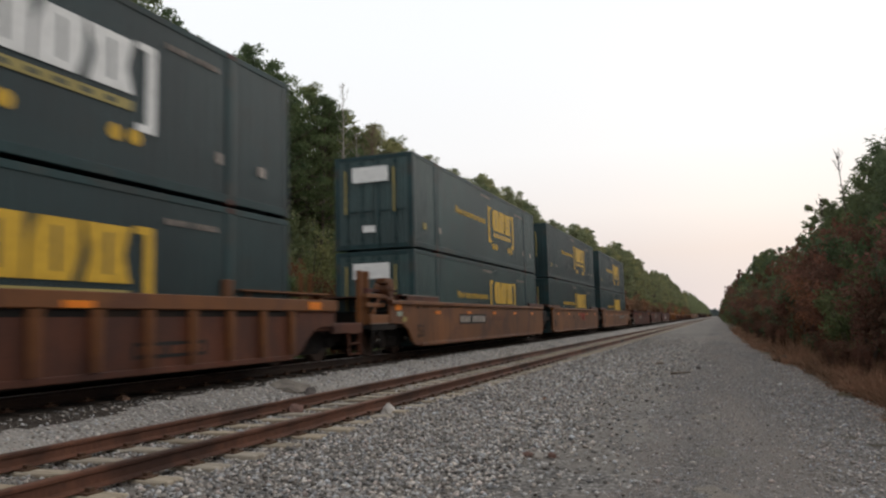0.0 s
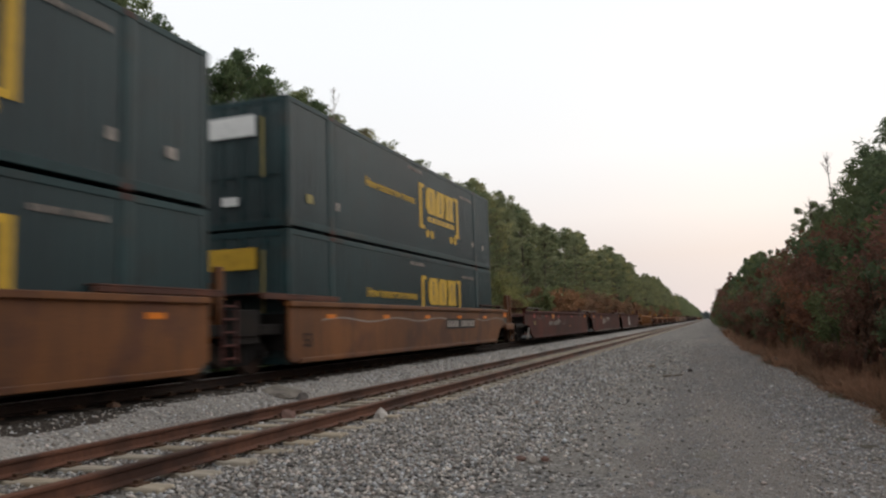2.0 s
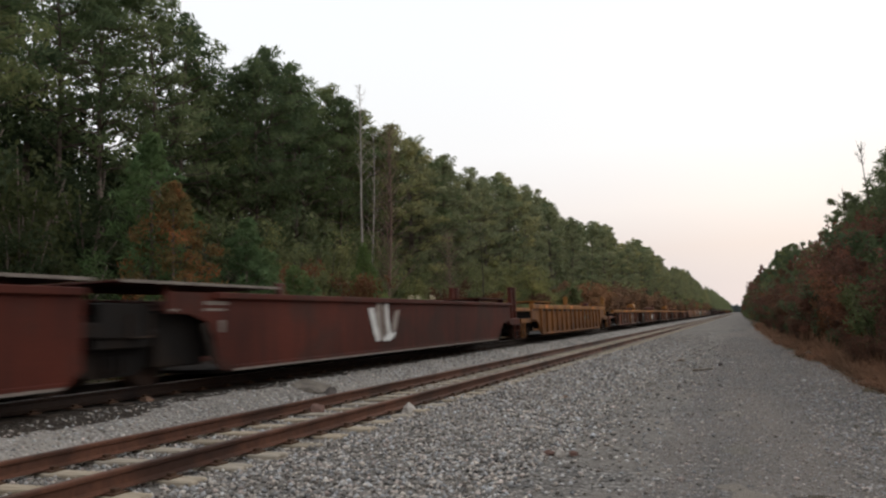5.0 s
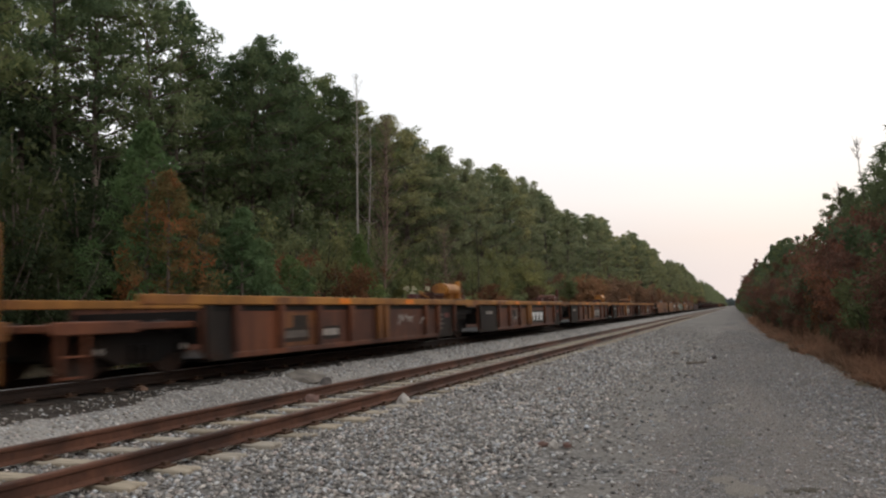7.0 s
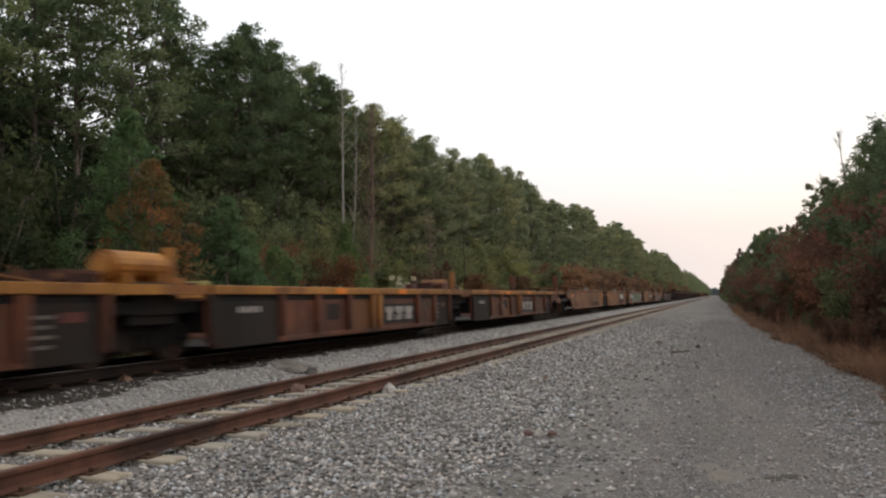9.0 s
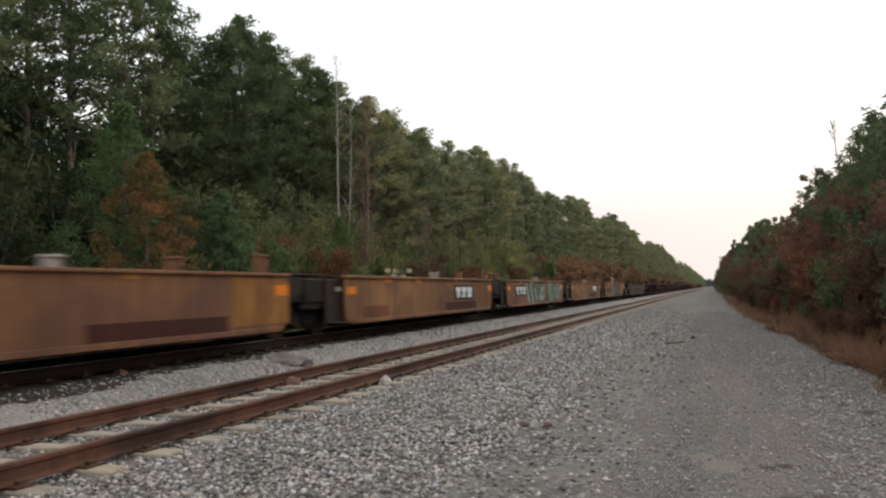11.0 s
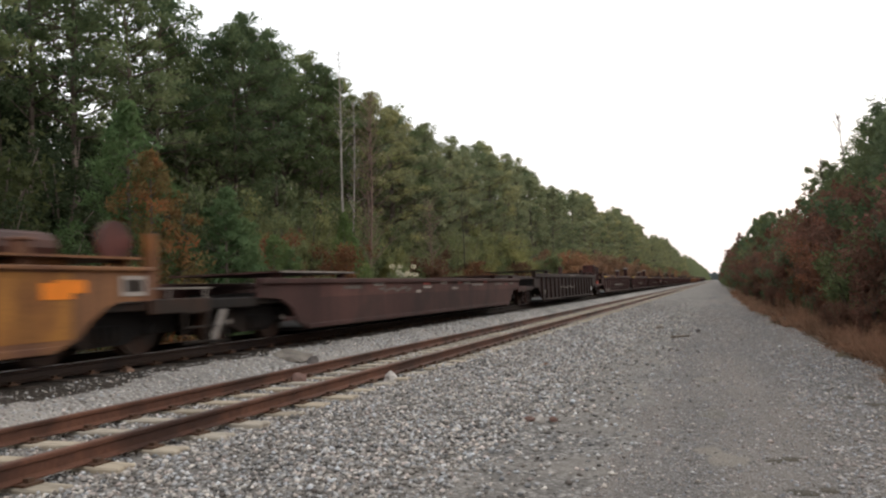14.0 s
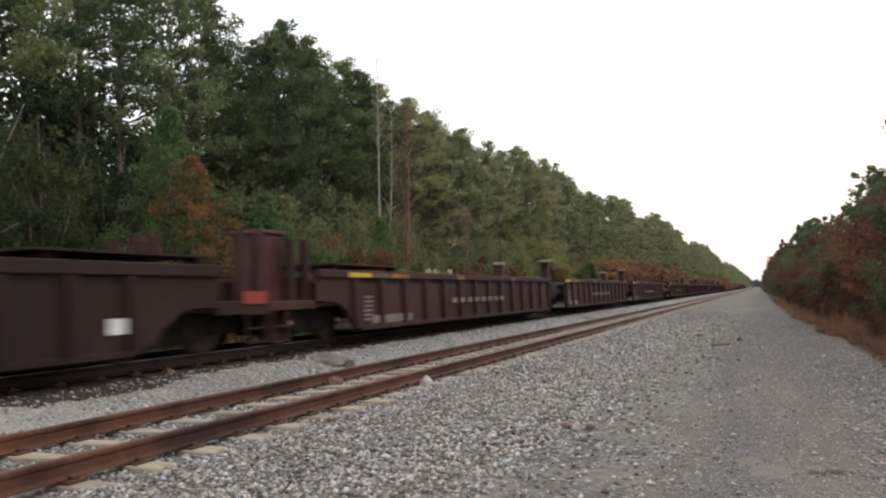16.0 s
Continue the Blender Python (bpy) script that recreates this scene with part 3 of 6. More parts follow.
def well_car(p0, p1, paint_mat, chord_mat, label, style="smooth", front="mid", back="mid", top=1.80, low=0.54, pitch=1.1, posts_mat=None, seed=0, chord=0.0, rib_mat=None, decks=False, deck_mat=None, ribs=None, nose=True, arch=False, spots=None, lead=0.0, end_mat=None):
    """One well unit. Its side panels run from p0 to p1; 'out' ends rise over a truck of their own and carry a platform."""
    e = thing("well_car", pose(0, 0, 0), label, "rail car", "well cars of the train")
    L, g = p1 - p0, random.Random(seed)
    rise = low + 0.62
    ext0, ext1 = 1.35 + 1.5 * lead if front == "out" else 0.05, 1.5 if back == "out" else 0.0
    if front == "out" and nose:
        outline = [(-ext0, top), (-ext0, rise + 0.04), (-0.62 - lead, rise), (-0.22 - lead, low + 0.44), (0.02 - lead, low + 0.14), (0.34 - lead, low)]
    elif arch:
        outline = [(-1.15, top), (-1.15, 1.46), (-0.62, 1.45), (-0.22, 1.32), (-0.02, 1.06), (0.06, low + 0.1), (0.2, low)]
    else:
        outline = [(0, top), (0, low + 0.12), (0.12, low)]
    outline.append((L - 0.25, low))
    if back == "out":
        outline += [(L + 0.05, low + 0.12), (L + 0.30, low + 0.36), (L + 0.62, rise - 0.06), (L + 0.85, rise), (L + 1.5, rise), (L + 1.5, top)]
    else:
        outline += [(L, low + 0.2), (L, top)]
    h = chord or (0.10 if style == "smooth" else 0.15)
    for s in (1, -1):
        a, b = sorted((s * 1.40, s * 1.46))
        part("side_panel", Build().slab(outline, a, b), paint_mat, e)
        a, b = sorted((s * 1.36, s * 1.53))
        part("top_chord", Build().box(a, b, -ext0, L + ext1, top - h, top + 0.01), chord_mat, e, bevel=0.012)
        a, b = sorted((s * 1.38, s * 1.49))
        part("bottom_sill", Build().box(a, b, 0.38, L - 0.3, low - 0.03, low + 0.07), paint_mat, e, bevel=0.01)
        if style == "ribbed":
            a, b = sorted((s * 1.463, s * 1.545))
            n = int(L / pitch)
            rows = ribs or [(0.12 + i * (L - 0.5) / n, 0.13, rib_mat or paint_mat) for i in range(n + 1)]
            forms = {}
            for y, w, m in rows:
                key = (w, m.name)
                if key not in forms:
                    forms[key] = Build().slab([(-0.42 * w, low + 0.08), (0.42 * w, low + 0.08), (0.58 * w, top - h - 0.01), (-0.58 * w, top - h - 0.01)], a, b).mesh("rib", m)
                part("rib", forms[key], m, e).location = (0, y, 0)
            a, b = sorted((s * 1.455, s * 1.4642))
            # dark strip on the panel, painting the shade under the chord
            part("slot_strip", Build().box(a, b, 0.1, L - 0.1, top - h - 0.115, top - h - 0.005), SOOT, e)
    part("floor", Build().box(-1.38, 1.38, 0.3, L - 0.3, low - 0.06, low + 0.0), SOOT, e)
    for y in (0.02, L - 0.14):
        part("bulkhead", Build().box(-1.39, 1.39, y, y + 0.12, low + 0.25, top - 0.25), SOOT, e)
    # ends
    if front == "out":
        part("end_platform", Build().box(-1.36, 1.36, -2.85, -0.06, 1.06, 1.17).box(-1.42, -1.36, -2.85, -1.36, 1.02, 1.20).box(1.36, 1.42, -2.85, -1.36, 1.02, 1.20), SOOT if style == "smooth" else paint_mat, e, bevel=0.015)
        # the sill, with a wider dark block added to stand for shade behind
        part("draft_sill", Build().box(-0.3, 0.3, -2.8, 0.0, 0.75, 1.05).box(-0.75, 0.75, -2.0, 0.0, 0.66, 1.05), SOOT, e)
        part("coupler", Build().box(-0.12, 0.12, -3.05, -2.8, 0.78, 1.0).box(-0.2, 0.16, -3.2, -3.03, 0.72, 1.06), SOOT, e, bevel=0.03)
        if lead:
            part("deck_plate", Build().box(-1.3, 1.42, -0.9, 1.96, top + 0.15, top + 0.185).box(1.37, 1.42, -0.55, 1.96, top + 0.012, top + 0.15).box(1.1, 1.3, -0.8, -0.7, top, top + 0.15), deck_mat, e)
            # pale strip: the light on the plate's edge, painted on
            part("deck_edge", Build().box(1.422, 1.432, -0.85, 1.94, top + 0.155, top + 0.188), WORNLITWHITE, e, "pale deck edge painted as lit")
        elif nose:
            part("deck_plate", Build().box(-1.3, 1.42, -0.6, 2.7, top + 0.13, top + 0.165).box(1.1, 1.3, -0.4, -0.3, top, top + 0.13).box(1.1, 1.3, 2.3, 2.4, top, top + 0.13), deck_mat or paint_mat, e)
        step = Build()
        for y in (-2.75, -2.32):
            step.box(1.37, 1.42, y, y + 0.04, 0.42, 1.04)
        for z in (0.44, 0.72):
            step.box(1.36, 1.43, -2.75, -2.28, z, z + 0.03)
        part("step", step, SOOT if style == "smooth" else paint_mat, e)
        truck(e, -0.95, True)
    elif arch:
        # added dark backing, so that no brightness shows through the arch
        part("end_housing", Build().box(-1.2, 1.2, -1.1, 0.0, 0.62, 1.5), SOOT, e, bevel=0.03)
        part("end_brace", Build().slab([(-0.05, 0.62), (0.06, 0.62), (-0.22, 1.30), (-0.33, 1.30)], 1.40, 1.452), GRIME, e)
        part("bracket", Build().box(1.22, 1.34, -1.75, -1.30, 1.10, 1.13).box(1.22, 1.34, -1.75, -1.72, 1.13, 1.46).box(1.22, 1.34, -1.33, -1.30, 1.13, 1.46), GRIME, e)
        part("air_hose", Build().tube((1.25, -1.9, 1.40), (1.27, -1.5, 1.02), 0.022, 0.022, 6).tube((1.27, -1.5, 1.02), (1.25, -1.12, 1.22), 0.022, 0.022, 6), BLACK, e)
        for y, z, w, h in ((-0.30, 1.60, 0.62, 0.06), (-0.30, 1.50, 0.55, 0.04), (0.10, 1.14, 0.12, 0.20), (-1.08, 1.49, 0.18, 0.04)):
            part("stencil_line", Build().box(1.4605, 1.464, y, y + w, z, z + h), WORNLITWHITE, e)
        part("worn_edge", Build().box(1.491, 1.497, 0.42, L - 0.34, low - 0.028, low + 0.012), WORNLITWHITE, e, "pale strip along the lower edge")
    else:
        part("end_beam", Build().box(-1.3, 1.3, -0.75, -0.02, 1.12, 1.34).box(-0.35, 0.35, -1.0, 0.0, 0.8, 1.12), SOOT, e, bevel=0.02)
    if back == "out":
        y = L + 1.5
        part("end_platform", Build().box(-1.36, 1.36, L, y + 1.45, 1.05, 1.18).box(1.34, 1.42, y, y + 1.45, 0.98, 1.22).box(-1.42, -1.34, y, y + 1.45, 0.98, 1.22), end_mat or paint_mat, e, bevel=0.015)
        # sill again with the added wide block that darkens the view through
        part("draft_sill", Build().box(-0.3, 0.3, L, y + 1.4, 0.75, 1.05).box(-0.75, 0.75, L, y + 1.3, 0.66, 1.04), SOOT, e)
        part("coupler", Build().box(-0.12, 0.12, y + 1.4, y + 1.6, 0.78, 1.0).box(-0.16, 0.2, y + 1.58, y + 1.75, 0.72, 1.06), SOOT, e, bevel=0.03)
        step = Build().box(1.38, 1.42, y + 0.75, y + 0.79, 0.45, 1.2).box(1.38, 1.42, y + 1.30, y + 1.34, 0.45, 1.2)
        for z in (0.47, 0.72, 0.97):
            step.box(1.37, 1.43, y + 0.75, y + 1.34, z, z + 0.03)
        part("ladder", step, end_mat or paint_mat, e)
        part("deck_plate", Build().box(-1.3, 1.42, L - 1.9, y - 0.15, top + 0.13, top + 0.165).box(1.1, 1.3, L - 1.6, L - 1.5, top, top + 0.13).box(1.1, 1.3, y - 0.4, y - 0.3, top, top + 0.13), deck_mat or paint_mat, e)
        truck(e, L + 0.95)
        if posts_mat:
            for yy in (y + 0.75, y + 1.22):
                for x in (1.15, -1.3):
                    part("guide_post", Build().box(x, x + 0.17, yy, yy + 0.15, 1.18, 2.45 + 0.1 * (x < 0)), posts_mat, e, bevel=0.01)
            part("brace", Build().box(-1.2, 1.2, y + 0.87, y + 0.95, 1.55, 1.63), posts_mat, e)
    else:
        part("end_beam", Build().box(-1.3, 1.3, L + 0.02, L + 0.75, 1.12, 1.34).box(-0.35, 0.35, L, L + 1.0, 0.8, 1.12), SOOT, e, bevel=0.02)
    if decks:
        # raised plates over the inner ends of the well
        for yy, d, out in ((-2.05, 3.95, front) if arch else (-0.9, 3.2, front), (L - 2.25, 2.45, back) if not deck_mat else (L - 2.5, 3.0, back)):
            if out != "out":
                if not deck_mat:
                    # the lit edge of the raised plate is painted as a pale strip
                    part("deck_edge", Build().box(1.432, 1.444, yy + 0.03, yy + d - 0.03, top + 0.112, top + 0.160), WORNLITWHITE, e, "pale deck edge painted as lit")
                    part("deck_post", Build().box(1.28, 1.40, yy - 0.42, yy - 0.22, top, top + 0.30) if yy > 0 else Build().box(1.28, 1.40, yy + d + 0.05, yy + d + 0.2, top, top + 0.24), FADEDRED, e, bevel=0.015)
                b = Build().box(-1.3, 1.43, yy, yy + d, top + 0.12, top + 0.155).box(1.1, 1.3, yy + 1.1, yy + 1.2, top, top + 0.12)
                if deck_mat:
                    b.box(1.36, 1.43, yy, yy + d, top + 0.03, top + 0.12)
                part("deck_plate", b, deck_mat or paint_mat, e, bevel=0.01)
    # reflectors below the top of the panel
    for y in spots or ():
        part("reflector", Build().box(1.464, 1.470, y, y + 0.42, top - 0.36, top - 0.26), REFLECT, e)
    ride(e, p0)
    return e


def joint_truck(e, y, dark=True):
    """The shared truck in the gap after a unit, with its hoses and centre frame."""
    truck(e, y)
    # added dark block that fills the joint, in place of its shade
    part("centre_sill", Build().box(-0.5, 0.5, y - 1.35, y + 1.35, 0.62, 1.45), SOOT, e, bevel=0.02)
    part("joint_frame", Build().box(-1.25, 1.25, y - 0.55, y + 0.55, 0.95, 1.12).box(1.15, 1.3, y - 0.5, y + 0.5, 1.1, 1.62).box(-1.3, -1.15, y - 0.5, y + 0.5, 1.1, 1.62), SOOT, e, bevel=0.02)


def brand_panel(e, y, z, w, h, plate=True, mat=None):
    """A dark plate with three plain pale blocks; thin stripes run between them."""
    x = 1.466
    if plate:
        part("logo_panel", Build().box(x, x + 0.006, y, y + w, z, z + h), BLACK, e, "dark panel behind white logo blocks")
    b, x, m = w * 0.25, x + 0.008, mat or WHITE
    for i, (lean, foot) in enumerate(((0.10, 0.42), (0.10, 0.42), (-0.05, 0.72))):
        a = y + 0.07 * w + i * b * 1.20
        c = a + 0.5 * b
        part("logo_block", Build().slab([(c - foot * b / 2 - lean * b, z + 0.15 * h), (c + foot * b / 2 - lean * b, z + 0.15 * h), (c + foot * b / 2, z + 0.50 * h), (a + b, z + 0.62 * h), (a + b, z + 0.86 * h),
                                         (a, z + 0.86 * h), (a, z + 0.62 * h), (c - foot * b / 2, z + 0.50 * h)], x, x + 0.006), m, e)
        if plate and i < 2:
            for k in range(2):
                part("logo_stripe", Build().box(x, x + 0.005, a + 0.82 * b, a + 1.36 * b, z + (0.19 + 0.15 * k) * h, z + (0.24 + 0.15 * k) * h), m, e)


def letters(e, text, y, z, height, x, mat, name="writing"):
    """Writing on a side, in the built-in font, as one mesh."""
    cu = bpy.data.curves.new(name, "FONT")
    cu.body, cu.size, cu.extrude, cu.offset, cu.resolution_u = text, height * 1.4, 0.002, 0.02 * height, 2
    ob = bpy.data.objects.new(name, cu)
    scene.collection.objects.link(ob)
    me = bpy.data.meshes.new_from_object(ob.evaluated_get(bpy.context.evaluated_depsgraph_get()))
    bpy.data.objects.remove(ob)
    for v in me.vertices:
        v.co = (x + v.co.z, y + v.co.x, z + v.co.y)
    me.materials.clear()
    me.materials.append(mat)
    return part(name, me, mat, e)


def number_bars(e, y, z, w, h, mat=None, plate=True, plate_mat=None):
    x = 1.466
    if plate:
        part("number_panel", Build().box(x, x + 0.005, y - 0.08, y + w + 0.08, z - 0.06, z + h + 0.06), plate_mat or BLACK, e)
    marks(e, y, z, w * 0.38, h, x + 0.007, mat or FADEWHITE, 4, 0.3, "number_bar")
    marks(e, y + w * 0.48, z, w * 0.52, h, x + 0.007, mat or FADEWHITE, 6, 0.3, "number_bar")


def container_mesh(kind, skin=None, store={}):
    """The meshes that all the boxes share."""
    if (kind, skin) in store:
        return store[kind, skin]
    W, L, H = 1.30, 15.40, 2.90
    if kind == "side":
        n = 58
        d = (L - 0.24) / n
        pts = []
        for i in range(n):
            a = 0.12 + i * d
            pts += [(a, W - 0.046), (a + 0.22 * d, W - 0.046), (a + 0.40 * d, W - 0.010), (a + 0.82 * d, W - 0.010)]
        pts.append((L - 0.12, W - 0.046))
        v = [(x, y, z) for z in (0.18, H - 0.10) for y, x in pts]
        m = len(pts)
        f = [(i, i + 1, m + i + 1, m + i) for i in range(m - 1)]
        me = bpy.data.meshes.new("side_wall")
        me.from_pydata(v, [], f)
        me.materials.append(skin)
    elif kind == "core":
        me = Build().box(-W + 0.065, W - 0.065, 0.06, L - 0.06, 0.14, H - 0.06).mesh("inner_box", skin)
    elif kind == "top_rail":
        me = Build().box(W - 0.07, W, 0.0, L, H - 0.12, H).mesh("top_rail", TEALRAIL, 0.01)
    elif kind == "bottom_rail":
        me = Build().box(W - 0.07, W - 0.002, 0.0, L, 0.04, 0.20).mesh("bottom_rail", TEALRAIL, 0.01)
    elif kind == "corner_post":
        me = Build().box(W - 0.16, W + 0.003, 0.0, 0.14, 0.0, H - 0.002).mesh("corner_post", TEALRAIL, 0.012)
    elif kind == "load_post":
        me = Build().box(W - 0.10, W + 0.006, -0.13, 0.13, 0.02, H - 0.004).mesh("load_post", TEALRAIL, 0.012)
    elif kind == "casting":
        me = Build().box(W - 0.17, W + 0.012, -0.10, 0.10, 0.0, 0.12).mesh("corner_casting", RUSTRED, 0.015)
    elif kind == "door":
        pts = [(1.14, 0.05), (0.012, 0.05), (0.012, 0.0)]
        for k in range(7):
            a = 0.06 + 0.15 * k
            pts += [(a, 0.0), (a + 0.03, -0.024), (a + 0.10, -0.024), (a + 0.13, 0.0)]
        pts.append((1.14, 0.0))
        b, m = Build(), len(pts)
        b.v = [(p, q, z) for z in (0.16, H - 0.13) for p, q in pts]
        b.f = [tuple(range(m)), tuple(range(2 * m - 1, m - 1, -1))] + [(i, (i + 1) % m, m + (i + 1) % m, m + i) for i in range(m)]
        me = b.mesh("door", skin)
    elif kind == "lock_rod":
        b = Build().tube((0, -0.045, 0.10), (0, -0.045, H - 0.08), 0.02, 0.02, 8)
        for z in (0.25, 1.0, 1.9, 2.6):
            b.box(-0.05, 0.05, -0.06, 0.0, z, z + 0.08)
        me = b.box(0.0, 0.34, -0.06, -0.03, 1.15, 1.19).mesh("lock_rod", TEALRAIL)
    else:
        me = Build().box(-W + 0.15, W - 0.15, 0.0, 0.10, 0.02, 0.17).mesh("end_beam", TEALRAIL, 0.01)
    store[kind, skin] = me
    return me


def container(y, z, panel_mat, upper, mark=None, skin=None):
    """A 53-foot domestic box, shortened to fit the camera's view, with a ribbed skin, load posts and its markings."""
    W, L, H = 1.30, 15.40, 2.90
    e = thing("container", pose(0, 0, 0), "dark teal ribbed container with yellow blocks, stacked on another" if upper
              else "dark teal ribbed container with yellow blocks, in a well car", "container", "stacked containers")
    flip = (0, 0, math.pi)

    def both(name, kind, mat, ys=(0,)):
        for yy in ys:
            part(name, container_mesh(kind, mat), mat, e).location = (0, yy, 0)
            o = part(name, container_mesh(kind, mat), mat, e)
            o.rotation_euler, o.location = flip, (0, 2 * yy + 0 - yy + (L if kind in ("side", "top_rail", "bottom_rail") else 0.14 if kind == "corner_post" else 0), 0)
    part("inner_box", container_mesh("core", skin), skin, e)
    both("side_wall", "side", skin)
    both("top_rail", "top_rail", TEALRAIL)
    both("bottom_rail", "bottom_rail", TEALRAIL)
    both("corner_post", "corner_post", TEALRAIL, (0.0, L - 0.14))
    both("load_post", "load_post", TEALRAIL, (1.98, L - 1.98))
    for zz in (0.0, H - 0.12):
        for yy in (1.98, L - 1.98):
            part("corner_casting", container_mesh("casting"), RUSTRED if zz else TEALRAIL, e).location = (0, yy, zz)
    for yy in (-0.02, L - 0.08):
        for zz in (0, H - 0.18):
            part("end_beam", container_mesh("end_beam"), TEALRAIL, e).location = (0, yy, zz)
    part("door", container_mesh("door", skin), skin, e).location = (0, 0.01, 0)
    part("door", container_mesh("door", skin), skin, e).location = (-1.152, 0.01, 0)
    for x in (-0.85, -0.35, 0.2, 0.75):
        part("lock_rod", container_mesh("lock_rod"), TEALRAIL, e).location = (x, 0.0, 0)
    # the end: a bright panel, striped edges, a small notice
    part("end_panel", Build().box(-0.66, 0.55, -0.085, -0.078, 2.05, 2.52), panel_mat, e, "bright panel on the end doors")
    part("notice", Build().box(-0.32, 0.10, -0.085, -0.078, 0.52, 0.72), WHITE, e)
    for x in (-0.92, 0.70):
        part("edge_stripe", Build().box(x, x + 0.06, -0.085, -0.078, 1.1, 2.45), CREAM, e)
    # the side: brackets, three logo blocks, bars of writing
    x = W - 0.004
    ym = mark or YELLOW
    part("bracket", Build().slab([(7.70, 0.86), (8.10, 0.86), (8.10, 0.98), (7.90, 0.98), (7.90, 2.18), (8.10, 2.18), (8.10, 2.30), (7.70, 2.30)], x, x + 0.008), ym, e)
    part("bracket", Build().slab([(11.45, 0.86), (11.05, 0.86), (11.05, 0.98), (11.25, 0.98), (11.25, 2.18), (11.05, 2.18), (11.05, 2.30), (11.45, 2.30)], x, x + 0.008), ym, e)
    shapes = ([(0.18, 0), (0.84, 0), (0.84, 0.86), (0.18, 0.86), (0, 0.68), (0, 0.18)], [(0, 0), (0.70, 0), (0.84, 0.40), (0.84, 0.86), (0.14, 0.86), (0, 0.46)],
              [(0, 0), (0.88, 0), (0.76, 0.43), (0.88, 0.86), (0, 0.86), (0.12, 0.43)])
    for k, shape in enumerate(shapes):
        a = 8.28 + 0.90 * k
        part("logo_block", Build().slab([(a + p, 1.40 + q) for p, q in shape], x, x + 0.008), ym, e)
        part("logo_slot", Build().box(x + 0.009, x + 0.012, a + 0.40, a + 0.47, 1.52, 2.14), skin, e)
    part("logo_bar", Build().box(x, x + 0.006, 8.4, 10.95, 1.14, 1.30), (CREAM if mark else YELLOW) if upper else CREAM, e)
    for k in range(5):
        part("logo_slot", Build().box(x + 0.007, x + 0.009, 8.62 + 0.45 * k, 8.80 + 0.45 * k, 1.18, 1.26), skin, e)
    for yy in (8.36, 8.76, 10.62, 11.02):
        part("logo_dot", Build().slab([(yy + 0.135 * math.cos(0.6283 * k), 0.74 + 0.135 * math.sin(0.6283 * k)) for k in range(10)], x, x + 0.006), YELLOW, e)
    letters(e, "How tomorrow moves", 3.84, 1.54, 0.262, x + 0.004, YELLOW)
    marks(e, 6.85, 2.58, 1.1, 0.10, x, WORNLITWHITE, 7, 0.3, "number_bar")
    marks(e, 11.7, 2.40, 0.55, 0.10, x, WORNLITWHITE, 4, 0.3, "number_bar")
    marks(e, 12.4, 2.40, 0.65, 0.10, x, WORNLITWHITE, 5, 0.3, "number_bar")
    for yy, w, zz in ((0.80, 0.26, 0.62), (2.18, 0.16, 0.62), (13.0, 0.16, 0.72), (14.3, 0.22, 0.70)):
        part("sticker", Build().box(x + 0.006, x + 0.012, yy, yy + w, zz, zz + 0.20), CREAM if yy < 2 else FADEWHITE, e)
    ride(e, y, z)
    return e


def stack(y, panel_low, panel_high, skin, mark=None):
    container(y, 0.48, panel_low, False, None, skin)
    container(y, 3.42, panel_high, True, mark, skin)


